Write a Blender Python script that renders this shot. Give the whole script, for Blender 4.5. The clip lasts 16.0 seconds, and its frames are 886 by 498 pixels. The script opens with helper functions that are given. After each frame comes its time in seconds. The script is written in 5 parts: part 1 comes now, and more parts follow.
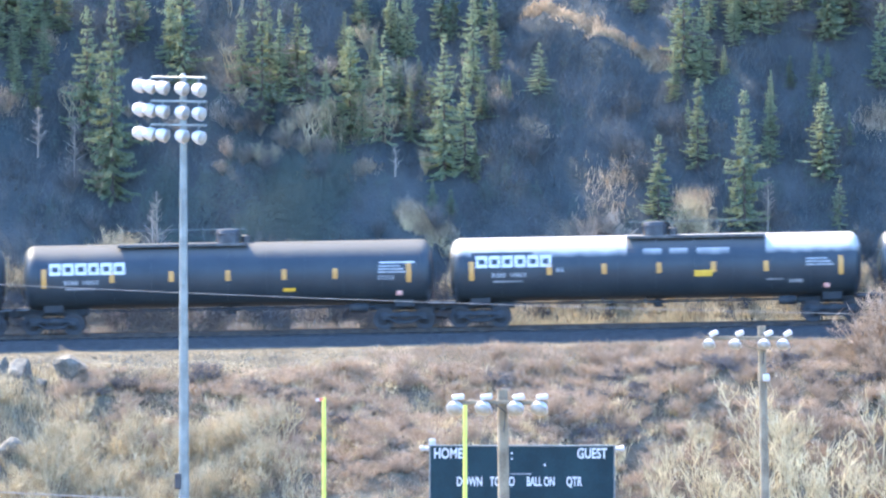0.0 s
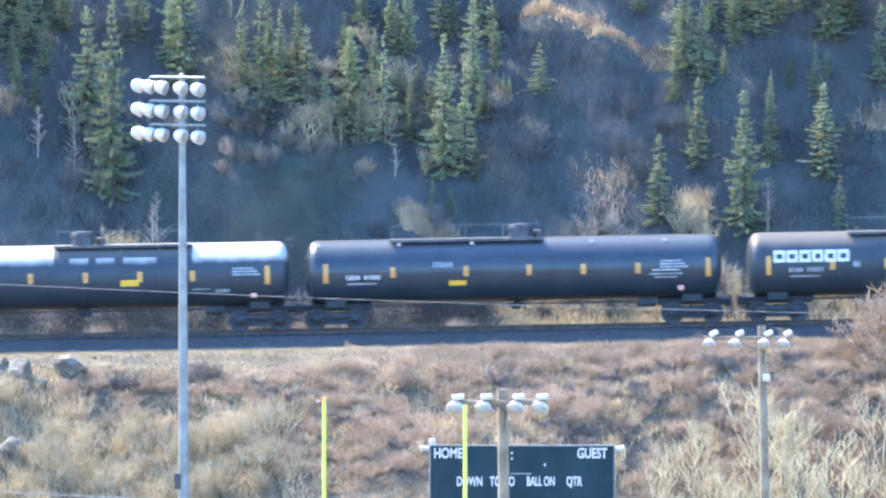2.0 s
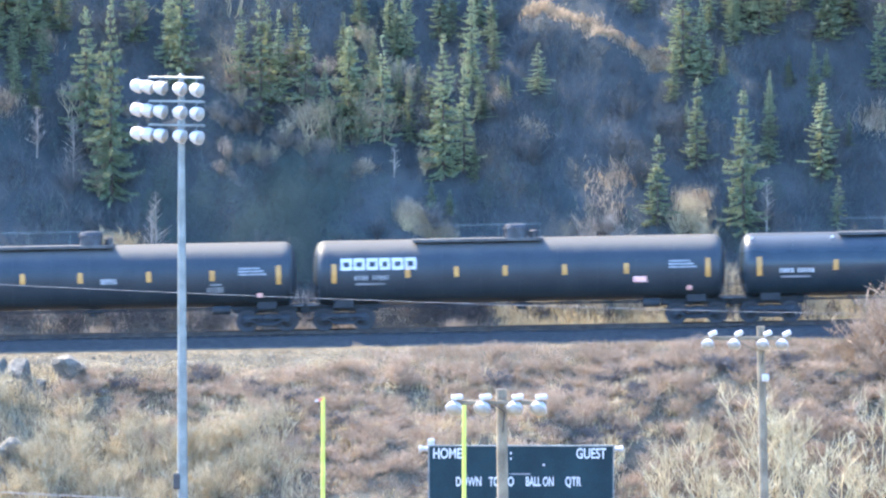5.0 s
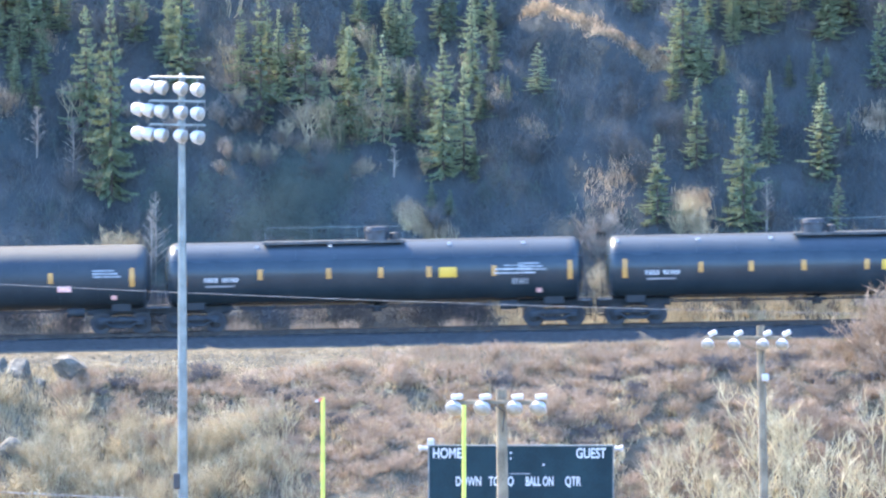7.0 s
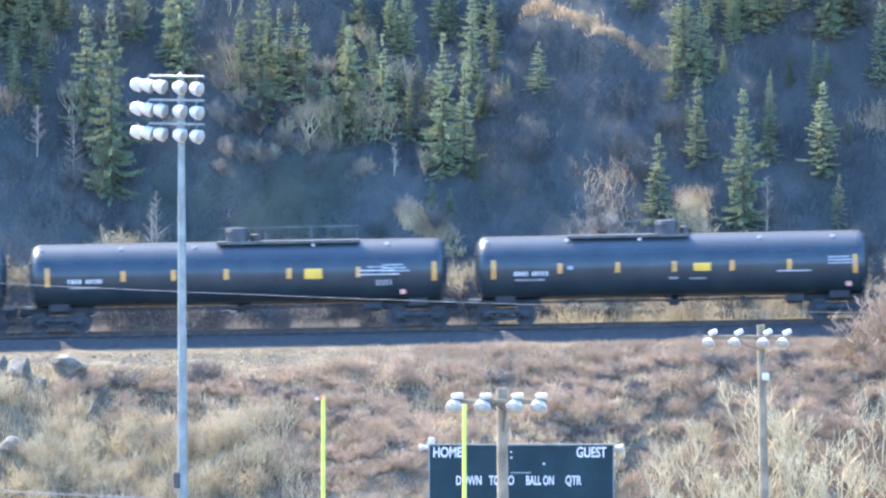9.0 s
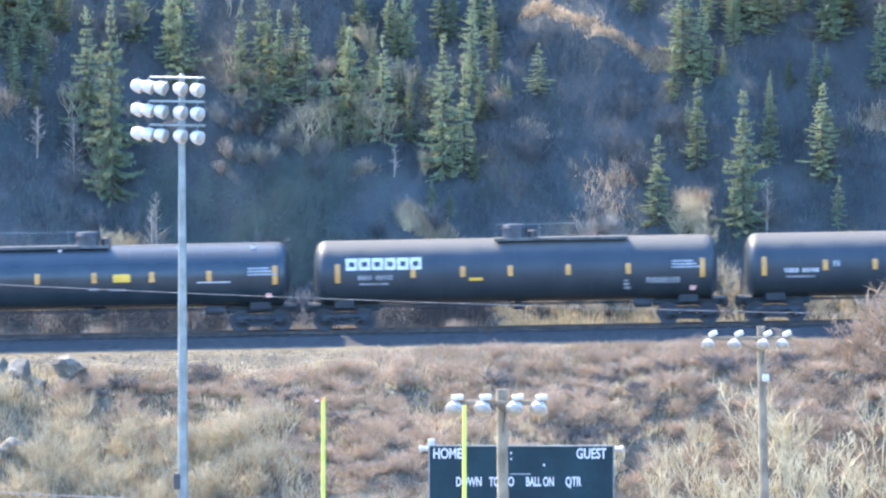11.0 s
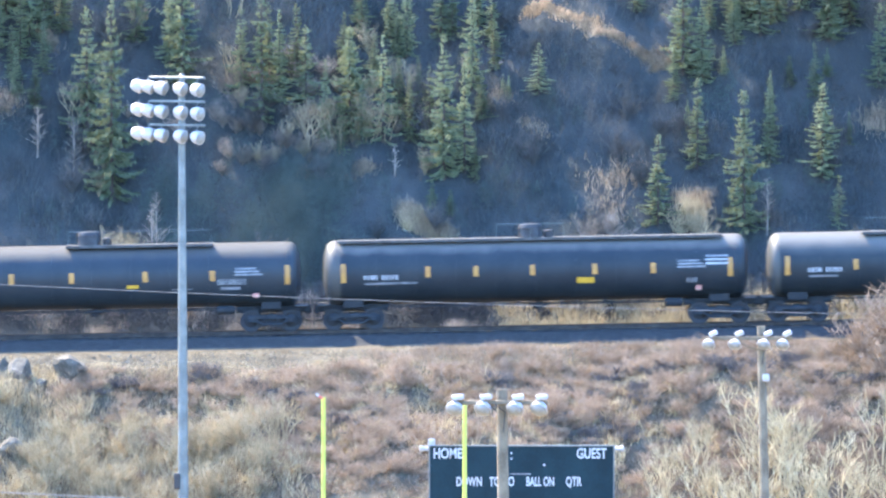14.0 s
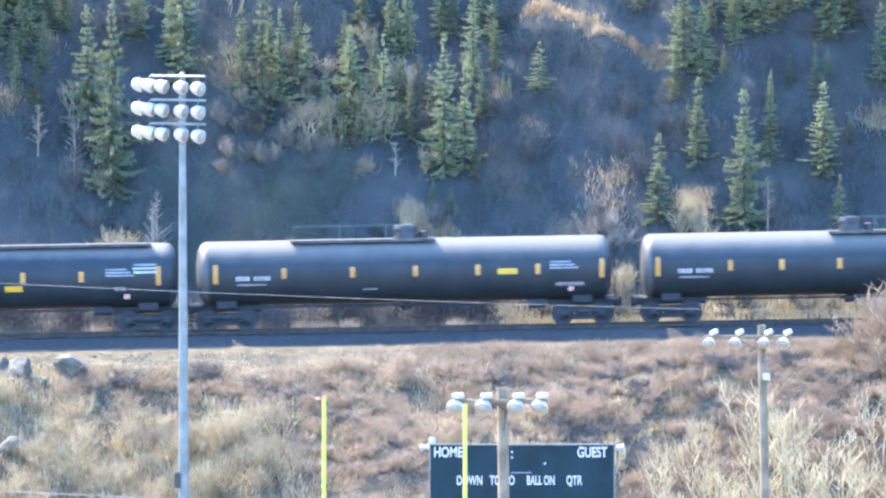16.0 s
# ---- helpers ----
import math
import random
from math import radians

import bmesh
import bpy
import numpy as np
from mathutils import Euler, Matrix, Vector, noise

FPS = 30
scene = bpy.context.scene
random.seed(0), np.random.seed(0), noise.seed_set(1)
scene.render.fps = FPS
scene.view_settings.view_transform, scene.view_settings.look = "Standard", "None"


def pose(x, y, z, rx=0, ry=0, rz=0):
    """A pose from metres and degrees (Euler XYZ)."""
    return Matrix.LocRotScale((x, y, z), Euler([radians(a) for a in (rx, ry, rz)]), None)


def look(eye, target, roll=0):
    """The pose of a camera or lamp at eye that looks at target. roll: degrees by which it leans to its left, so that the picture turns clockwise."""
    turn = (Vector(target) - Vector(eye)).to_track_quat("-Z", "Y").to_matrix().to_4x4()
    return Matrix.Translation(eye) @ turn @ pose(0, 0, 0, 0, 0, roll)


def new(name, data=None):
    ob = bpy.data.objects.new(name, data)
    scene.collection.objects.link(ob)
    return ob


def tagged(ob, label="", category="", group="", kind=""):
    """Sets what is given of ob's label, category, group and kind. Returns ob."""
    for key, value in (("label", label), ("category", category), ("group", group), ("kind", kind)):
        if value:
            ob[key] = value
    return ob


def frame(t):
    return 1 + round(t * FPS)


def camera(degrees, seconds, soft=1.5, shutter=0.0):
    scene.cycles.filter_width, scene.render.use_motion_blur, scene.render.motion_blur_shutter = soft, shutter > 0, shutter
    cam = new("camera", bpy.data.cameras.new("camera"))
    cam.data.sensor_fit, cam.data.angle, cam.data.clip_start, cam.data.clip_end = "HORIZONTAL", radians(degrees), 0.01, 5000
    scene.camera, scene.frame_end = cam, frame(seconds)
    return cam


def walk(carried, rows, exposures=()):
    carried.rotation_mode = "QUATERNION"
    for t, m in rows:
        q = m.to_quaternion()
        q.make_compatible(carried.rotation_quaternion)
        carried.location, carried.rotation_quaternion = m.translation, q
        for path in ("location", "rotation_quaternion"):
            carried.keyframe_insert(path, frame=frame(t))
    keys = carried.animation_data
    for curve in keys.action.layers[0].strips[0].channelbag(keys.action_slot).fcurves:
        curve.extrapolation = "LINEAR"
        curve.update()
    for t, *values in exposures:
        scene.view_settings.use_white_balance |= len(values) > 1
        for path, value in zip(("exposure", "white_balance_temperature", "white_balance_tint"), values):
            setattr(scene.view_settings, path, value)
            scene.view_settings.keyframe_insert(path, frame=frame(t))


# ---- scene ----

# ---------------- camera ----------------
FOV = 5.61
EYE = (0.0, -400.0, 17.5)
cam = camera(FOV, 16.0, soft=2.4, shutter=0.3)
walk(cam, [
    (0, pose(*EYE, 87.9898, 0, 0.0040)),
    (0.5, pose(*EYE, 87.9854, 0, -0.0017)),
    (1, pose(*EYE, 87.9834, 0, 0.0015)),
    (1.5, pose(*EYE, 87.9877, 0, 0.0035)),
    (2, pose(*EYE, 87.9887, 0, 0.0044)),
    (2.5, pose(*EYE, 87.9917, 0, -0.0007)),
    (3, pose(*EYE, 87.9893, 0, -0.0002)),
    (3.5, pose(*EYE, 87.9884, 0, -0.0023)),
    (4, pose(*EYE, 87.9921, 0, -0.0002)),
    (6.5, pose(*EYE, 87.9873, 0, -0.0059)),
    (7, pose(*EYE, 87.9889, 0, -0.0030)),
    (7.5, pose(*EYE, 87.9873, 0, -0.0044)),
    (8, pose(*EYE, 87.9874, 0, -0.0005)),
    (8.5, pose(*EYE, 87.9928, 0, -0.0017)),
    (9, pose(*EYE, 87.9828, 0, -0.0007)),
    (11.5, pose(*EYE, 87.9918, 0, -0.0007)),
    (12, pose(*EYE, 87.9898, 0, 0.0017)),
    (12.5, pose(*EYE, 87.9915, 0, 0.0042)),
    (13, pose(*EYE, 87.9828, 0, -0.0007)),
    (13.5, pose(*EYE, 87.9872, 0, -0.0010)),
    (14, pose(*EYE, 87.9902, 0, 0.0011)),
    (14.5, pose(*EYE, 87.9907, 0, -0.0027)),
    (15, pose(*EYE, 87.9849, 0, -0.0007)),
    (15.5, pose(*EYE, 87.9874, 0, 0.0011)),
    (16, pose(*EYE, 87.9824, 0, 0.0042)),
], exposures=[(0.0, 3.33, 5230, 9), (4.0, 3.32, 5230, 9), (9.0, 3.29, 5230, 9), (14.0, 3.29, 5230, 9), (14.4, 3.49, 5230, 9), (16.0, 3.48, 5230, 9)])

# ---------------- light ----------------
SUN_WAY = Vector((-0.50, 0.42, 0.757)).normalized()
world = bpy.data.worlds.new("world")
scene.world = world
world.use_nodes = True
wn = world.node_tree
sky = wn.nodes.new("ShaderNodeTexSky")
sky.sky_type = "NISHITA"
sky.sun_disc = False
sky.sun_elevation = math.asin(SUN_WAY.z)
sky.sun_rotation = math.atan2(SUN_WAY.x, SUN_WAY.y) % (2 * math.pi)
sky.ozone_density = 4.0
wn.links.new(sky.outputs[0], wn.nodes["Background"].inputs[0])
wn.nodes["Background"].inputs[1].default_value = 0.15
sun = new("sun", bpy.data.lights.new("sun", "SUN"))
sun.data.energy = 2.9
sun.data.angle = radians(0.5)
sun.data.color = (1.0, 0.72, 0.39)
sun.matrix_world = look(SUN_WAY * 100, (0, 0, 0))


# ---------------- materials ----------------
def material(name, low, high, rough=0.7, scale=3.0, fine=40.0, bump=0.3, metal=0.0, per_object=0.0, per_island=0.0, depth=0.02, coords="Object", spec=0.5, glow_through=0.0):
    """A surface with stains at one scale and grain at another, both in metres."""
    m = bpy.data.materials.new(name)
    m.use_nodes = True
    t = m.node_tree
    n, link = t.nodes, t.links.new
    b = n["Principled BSDF"]
    b.inputs["Roughness"].default_value = rough
    b.inputs["Metallic"].default_value = metal
    b.inputs["Specular IOR Level"].default_value = spec
    if coords == "Object":
        c = n.new("ShaderNodeTexCoord").outputs["Object"]
    else:
        c = n.new("ShaderNodeNewGeometry").outputs["Position"]
    a = n.new("ShaderNodeTexNoise")
    a.inputs["Scale"].default_value, a.inputs["Detail"].default_value = scale, 6
    f = n.new("ShaderNodeTexNoise")
    f.inputs["Scale"].default_value, f.inputs["Detail"].default_value = fine, 4
    link(c, a.inputs["Vector"]), link(c, f.inputs["Vector"])
    add = n.new("ShaderNodeMath")
    add.operation = "ADD"
    half = n.new("ShaderNodeMath")
    half.operation = "MULTIPLY_ADD"
    link(f.outputs["Fac"], half.inputs[0])
    half.inputs[1].default_value, half.inputs[2].default_value = 0.6, -0.3
    link(a.outputs["Fac"], add.inputs[0]), link(half.outputs[0], add.inputs[1])
    ramp = n.new("ShaderNodeValToRGB")
    ramp.color_ramp.elements[0].position, ramp.color_ramp.elements[1].position = 0.32, 0.68
    ramp.color_ramp.elements[0].color, ramp.color_ramp.elements[1].color = (*low, 1), (*high, 1)
    link(add.outputs[0], ramp.inputs["Fac"])
    out = ramp.outputs["Color"]
    for amount, node, socket in ((per_object, "ShaderNodeObjectInfo", "Random"), (per_island, "ShaderNodeNewGeometry", "Random Per Island")):
        if amount:
            r = n.new(node)
            h = n.new("ShaderNodeHueSaturation")
            v = n.new("ShaderNodeMapRange")
            v.inputs["To Min"].default_value, v.inputs["To Max"].default_value = 1 - amount, 1 + amount
            link(r.outputs[socket], v.inputs["Value"]), link(v.outputs[0], h.inputs["Value"]), link(out, h.inputs["Color"])
            out = h.outputs["Color"]
    link(out, b.inputs["Base Color"])
    if glow_through:
        thin = n.new("ShaderNodeBsdfTranslucent")
        both = n.new("ShaderNodeMixShader")
        both.inputs[0].default_value = glow_through
        link(out, thin.inputs["Color"]), link(b.outputs[0], both.inputs[1]), link(thin.outputs[0], both.inputs[2])
        link(both.outputs[0], n["Material Output"].inputs["Surface"])
    if bump:
        p = n.new("ShaderNodeBump")
        p.inputs["Strength"].default_value, p.inputs["Distance"].default_value = bump, depth
        link(f.outputs["Fac"], p.inputs["Height"]), link(p.outputs[0], b.inputs["Normal"])
    return m


M_GROUND = material("ground_soil", (0.056, 0.049, 0.035), (0.114, 0.099, 0.070), 0.95, 0.9, 9.0, 1.0, depth=0.1, coords="World", spec=0.12)


def add_shaded_floor(m):
    """Leaf litter where the wooded hill begins, with the hill's shade put into its dark tone."""
    n, link = m.node_tree.nodes, m.node_tree.links.new
    bsdf = n["Principled BSDF"]
    old = bsdf.inputs["Base Color"].links[0].from_socket
    pos = n.new("ShaderNodeNewGeometry")
    sep = n.new("ShaderNodeSeparateXYZ")
    link(pos.outputs["Position"], sep.inputs[0])
    wob = n.new("ShaderNodeTexNoise")
    wob.inputs["Scale"].default_value, wob.inputs["Detail"].default_value = 0.45, 5
    link(pos.outputs["Position"], wob.inputs["Vector"])
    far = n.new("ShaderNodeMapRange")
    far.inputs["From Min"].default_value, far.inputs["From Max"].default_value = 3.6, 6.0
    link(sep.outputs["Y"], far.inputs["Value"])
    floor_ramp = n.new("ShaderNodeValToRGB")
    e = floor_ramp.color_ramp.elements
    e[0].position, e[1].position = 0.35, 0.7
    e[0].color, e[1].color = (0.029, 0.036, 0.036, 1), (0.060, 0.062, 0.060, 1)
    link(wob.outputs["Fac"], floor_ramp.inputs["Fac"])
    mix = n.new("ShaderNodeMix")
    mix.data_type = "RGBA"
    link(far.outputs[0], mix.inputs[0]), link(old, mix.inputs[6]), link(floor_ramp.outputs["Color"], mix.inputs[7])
    # mown dry grass on the flat field below the bank
    near = n.new("ShaderNodeMapRange")
    near.inputs["From Min"].default_value, near.inputs["From Max"].default_value = -24.0, -28.0
    link(sep.outputs["Y"], near.inputs["Value"])
    field_ramp = n.new("ShaderNodeValToRGB")
    e = field_ramp.color_ramp.elements
    e[0].position, e[1].position = 0.3, 0.7
    e[0].color, e[1].color = (0.15, 0.12, 0.07, 1), (0.26, 0.215, 0.135, 1)
    link(wob.outputs["Fac"], field_ramp.inputs["Fac"])
    both = n.new("ShaderNodeMix")
    both.data_type = "RGBA"
    link(near.outputs[0], both.inputs[0]), link(mix.outputs[2], both.inputs[6]), link(field_ramp.outputs["Color"], both.inputs[7])
    link(both.outputs[2], bsdf.inputs["Base Color"])


add_shaded_floor(M_GROUND)
# near-black gravel: the train's shade is deepened in the stone's colour
M_BALLAST = material("shaded_ballast_stone", (0.010, 0.012, 0.013), (0.027, 0.028, 0.028), 0.95, 3.5, 14.0, 1.0, depth=0.05)
M_STEEL = material("rail_steel", (0.025, 0.023, 0.023), (0.06, 0.052, 0.047), 0.5, 3, 40, 0.2, metal=0.6)
M_TIE = material("tie_timber", (0.03, 0.025, 0.02), (0.09, 0.07, 0.055), 0.9, 4, 60, 0.5)
M_TRUCK = material("cast_steel", (0.026, 0.031, 0.037), (0.040, 0.043, 0.046), 0.75, 2, 30, 0.3, spec=0.1)
M_WHEEL = material("wheel_steel", (0.024, 0.028, 0.033), (0.040, 0.041, 0.043), 0.7, 3, 30, 0.2, spec=0.15)
M_GRIP = material("galvanised_grating", (0.045, 0.048, 0.05), (0.095, 0.098, 0.1), 0.75, 3, 40, 0.2, metal=0.2, spec=0.2)
M_YELLOW = material("yellow_sheeting", (0.29, 0.15, 0.03), (0.42, 0.23, 0.05), 0.5, 3, 30, 0)
M_LABEL_YELLOW = material("yellow_placard", (0.40, 0.25, 0.015), (0.52, 0.33, 0.03), 0.5, 3, 30, 0)
M_WHITE = material("white_stencil", (0.34, 0.335, 0.33), (0.50, 0.49, 0.485), 0.6, 5, 40, 0)
M_DIM = material("dusty_stencil", (0.19, 0.20, 0.21), (0.40, 0.41, 0.42), 0.7, 4, 40, 0)
M_FADED = material("worn_stencil", (0.09, 0.10, 0.11), (0.24, 0.25, 0.26), 0.7, 4, 40, 0)
M_RED = material("red_cloth", (0.4, 0.1, 0.07), (0.55, 0.16, 0.12), 0.8, 5, 40, 0)
M_PINK = material("placard_red", (0.6, 0.3, 0.28), (0.8, 0.55, 0.5), 0.6, 5, 40, 0)
M_NEEDLE = material("spruce_needles", (0.140, 0.168, 0.100), (0.235, 0.258, 0.142), 0.8, 0.6, 9, 0, per_object=0.25, per_island=0.10, glow_through=0.38, spec=0.12)
M_BARK = material("spruce_bark", (0.04, 0.033, 0.028), (0.10, 0.082, 0.068), 0.95, 3, 30, 0.6)
M_TWIG_PALE = material("pale_twig", (0.405, 0.343, 0.208), (0.585, 0.503, 0.314), 0.9, 1.5, 12, 0, per_object=0.15, glow_through=0.3, per_island=0.2, spec=0.12)
M_TWIG_RED = material("reddish_twig", (0.205, 0.160, 0.118), (0.355, 0.281, 0.208), 0.9, 0.5, 9, 0, per_object=0.15, glow_through=0.3, per_island=0.22, spec=0.12)
M_STRAW = material("dry_grass", (0.33, 0.27, 0.16), (0.56, 0.47, 0.29), 0.9, 0.5, 8, 0, glow_through=0.3, per_island=0.3, spec=0.12)
M_ORANGE = material("orange_grass", (0.26, 0.205, 0.14), (0.46, 0.375, 0.265), 0.9, 0.5, 8, 0, per_island=0.3, glow_through=0.5, spec=0.12)
M_SAGE = material("grey_straw_twig", (0.274, 0.232, 0.147), (0.440, 0.378, 0.246), 0.9, 0.5, 8, 0, per_island=0.3, per_object=0.15, glow_through=0.3, spec=0.12)
M_TWIG_GREY = material("grey_twig", (0.17, 0.145, 0.12), (0.34, 0.30, 0.25), 0.9, 1.5, 12, 0, per_object=0.2, per_island=0.3, glow_through=0.2, spec=0.12)
# twig colour that stands for the shadows between bank bushes
M_TWIG_DARK = material("shade_twig", (0.075, 0.074, 0.078), (0.135, 0.128, 0.125), 0.9, 0.7, 10, 0, per_island=0.25, glow_through=0.1, spec=0.1)
M_ROCK = material("boulder_stone", (0.045, 0.042, 0.033), (0.135, 0.122, 0.097), 0.9, 1.8, 14, 0.8, depth=0.06)
M_POLE = material("galvanised_pole", (0.10, 0.113, 0.11), (0.17, 0.188, 0.18), 0.5, 2, 30, 0.1, metal=0.2)
M_LAMP = material("lamp_white", (0.30, 0.285, 0.275), (0.42, 0.40, 0.385), 0.4, 4, 30, 0)
M_LAMP_GLASS = material("lamp_lens", (0.16, 0.158, 0.142), (0.25, 0.246, 0.222), 0.4, 4, 30, 0)
M_WOOD = material("weathered_pole", (0.092, 0.076, 0.050), (0.205, 0.170, 0.114), 0.9, 1.5, 25, 0.5)
M_GOAL = material("yellow_green_paint", (0.33, 0.36, 0.05), (0.44, 0.47, 0.07), 0.4, 2, 30, 0)
M_BOARD = material("navy_board", (0.006, 0.016, 0.021), (0.011, 0.027, 0.034), 0.7, 1, 20, 0.05, spec=0.2)
M_WIRE = material("cable", (0.16, 0.145, 0.13), (0.27, 0.25, 0.22), 0.6, 3, 20, 0)
M_BLACK = material("black_fitting", (0.01, 0.01, 0.012), (0.03, 0.03, 0.035), 0.5, 3, 20, 0)


# ---------------- mesh helpers ----------------
class Shape:
    """Collects vertices and faces of one mesh."""

    def __init__(self):
        self.v, self.f = [], []

    def add(self, verts, faces):
        o = len(self.v)
        self.v += [tuple(p) for p in verts]
        self.f += [tuple(i + o for i in q) for q in faces]
        return self

    def box(self, c, s, b=0.0, m=None):
        """A box with centre c, size s and chamfer b."""
        x, y, z = (k / 2 for k in s)
        b = min(b, 0.45 * min(s))
        pts, faces = [], []
        if b <= 0:
            pts = [Vector((i * x, j * y, k * z)) for i in (-1, 1) for j in (-1, 1) for k in (-1, 1)]
            faces = [(0, 1, 3, 2), (4, 6, 7, 5), (0, 4, 5, 1), (2, 3, 7, 6), (0, 2, 6, 4), (1, 5, 7, 3)]
        else:
            idx = {}
            for i in (-1, 1):
                for j in (-1, 1):
                    for k in (-1, 1):
                        for ax in range(3):
                            p = [i * (x - b), j * (y - b), k * (z - b)]
                            p[ax] = (i, j, k)[ax] * (x, y, z)[ax]
                            idx[i, j, k, ax] = len(pts)
                            pts.append(Vector(p))
            S = (-1, 1)
            for s1 in S:
                faces.append(tuple(idx[s1, j, k, 0] for j, k in ((-1, -1), (1, -1), (1, 1), (-1, 1))[::s1]))
                faces.append(tuple(idx[i, s1, k, 1] for i, k in ((-1, -1), (-1, 1), (1, 1), (1, -1))[::s1]))
                faces.append(tuple(idx[i, j, s1, 2] for i, j in ((-1, -1), (1, -1), (1, 1), (-1, 1))[::s1]))
                for s2 in S:
                    faces.append((idx[s1, s2, -1, 0], idx[s1, s2, 1, 0], idx[s1, s2, 1, 1], idx[s1, s2, -1, 1]))
                    faces.append((idx[s1, -1, s2, 0], idx[s1, 1, s2, 0], idx[s1, 1, s2, 2], idx[s1, -1, s2, 2]))
                    faces.append((idx[-1, s1, s2, 1], idx[1, s1, s2, 1], idx[1, s1, s2, 2], idx[-1, s1, s2, 2]))
            for i in S:
                for j in S:
                    for k in S:
                        faces.append((idx[i, j, k, 0], idx[i, j, k, 1], idx[i, j, k, 2]))
        c = Vector(c)
        if m is not None:
            pts = [m @ p for p in pts]
        return self.add([p + c for p in pts], faces)

    def tube(self, pts, radii, n=8, caps=True):
        """A round bar along points, with a radius at each."""
        pts = [Vector(p) for p in pts]
        if not hasattr(radii, "__len__"):
            radii = [radii] * len(pts)
        verts, faces = [], []
        side = None
        for i, p in enumerate(pts):
            d = (pts[min(i + 1, len(pts) - 1)] - pts[max(i - 1, 0)]).normalized()
            if side is None or abs(side.dot(d)) > 0.98:
                side = d.cross(Vector((0.13, 0.21, 1)) if abs(d.z) < 0.9 else Vector((1, 0.1, 0)))
            u = (side - d * side.dot(d)).normalized()
            side = u
            w = d.cross(u)
            for k in range(n):
                a = 2 * math.pi * k / n
                verts.append(p + (u * math.cos(a) + w * math.sin(a)) * radii[i])
        for i in range(len(pts) - 1):
            for k in range(n):
                a, b = i * n + k, i * n + (k + 1) % n
                faces.append((a, b, b + n, a + n))
        if caps:
            faces.append(tuple(range(n))[::-1])
            faces.append(tuple((len(pts) - 1) * n + k for k in range(n)))
        return self.add(verts, faces)

    def lathe(self, prof, n=32, m=None):
        """Turns a profile of (radius, height) round the z axis; m places it."""
        m = m or Matrix()
        verts, faces = [], []
        for r, h in prof:
            for k in range(n):
                a = 2 * math.pi * k / n
                verts.append(m @ Vector((max(r, 1e-4) * math.cos(a), max(r, 1e-4) * math.sin(a), h)))
        for i in range(len(prof) - 1):
            for k in range(n):
                a, b = i * n + k, i * n + (k + 1) % n
                faces.append((a, b, b + n, a + n))
        faces.append(tuple(range(n))[::-1])
        faces.append(tuple((len(prof) - 1) * n + k for k in range(n)))
        return self.add(verts, faces)

    def mesh(self, name, mat, smooth=False):
        me = bpy.data.meshes.new(name)
        me.from_pydata(self.v, [], self.f)
        me.materials.append(mat)
        if smooth:
            me.shade_smooth()
            me.set_sharp_from_angle(angle=radians(38))
        me.update()
        return me


def part(name, shape, mat, parent=None, label="", smooth=False, at=None):
    ob = new(name, shape if isinstance(shape, bpy.types.Mesh) else shape.mesh(name, mat, smooth))
    ob.parent = parent
    if at is not None:
        ob.matrix_basis = at
    if label:
        ob["label"] = label
    return ob


def thing(name, at, label, category, group="", kind=""):
    ob = new(name)
    ob.empty_display_size = 0.2
    ob.matrix_basis = at
    return tagged(ob, label, category, group, kind)


def soup(name, verts, faces_n, mat):
    """A mesh of loose triangles or quads from an array of corners."""
    me = bpy.data.meshes.new(name)
    verts = np.asarray(verts, dtype=np.float32).reshape(-1, 3)
    k = len(verts) // faces_n
    me.vertices.add(len(verts))
    me.vertices.foreach_set("co", verts.ravel())
    me.loops.add(len(verts))
    me.loops.foreach_set("vertex_index", np.arange(len(verts), dtype=np.int32))
    me.polygons.add(k)
    me.polygons.foreach_set("loop_start", np.arange(0, len(verts), faces_n, dtype=np.int32))
    me.update(calc_edges=True)
    me.materials.append(mat)
    return me


# ---------------- the lie of the land ----------------
GRADE = 0.0182
RNG = np.random.default_rng(5)
WAVES = [(2 * math.pi / w, RNG.uniform(0, 2 * math.pi), RNG.uniform(0, 2 * math.pi), w) for w in (0.9, 1.3, 2.1, 3.1, 4.7, 7.3, 11.0, 17.0)]
PROFILE_Y = (-480, -398, -388, -340, -21, -6.4, -4.6, -2.2, 3.2, 5.2, 6.6, 9.0, 62, 330)
PROFILE_Z = (15.8, 15.8, 13.0, -10, -10, -1.45, -0.85, -0.5, -0.5, -0.45, 0.55, 1.6, 68, 130)


def bumps(x, y):
    z = 0
    for k, a, b, w in WAVES:
        z = z + w * np.sin(k * (x * math.cos(a) + y * math.sin(a)) + b) * np.sin(k * 0.8 * (x * math.cos(a + 1.9) + y * math.sin(a + 1.9)) + a)
    return z / 12


def land(x, y):
    x, y = np.asarray(x, float), np.asarray(y, float)
    z = np.interp(y, PROFILE_Y, PROFILE_Z)
    z = z + GRADE * np.clip(x, -80, 80) * np.clip((y + 24) / 16, 0, 1)
    rough = np.clip((-y - 4.5) / 4, 0, 1) * np.clip((y + 24) / 5, 0, 1) * 0.35 + np.clip((y - 6) / 8, 0, 1) * 0.55
    return z + rough * bumps(x, y)


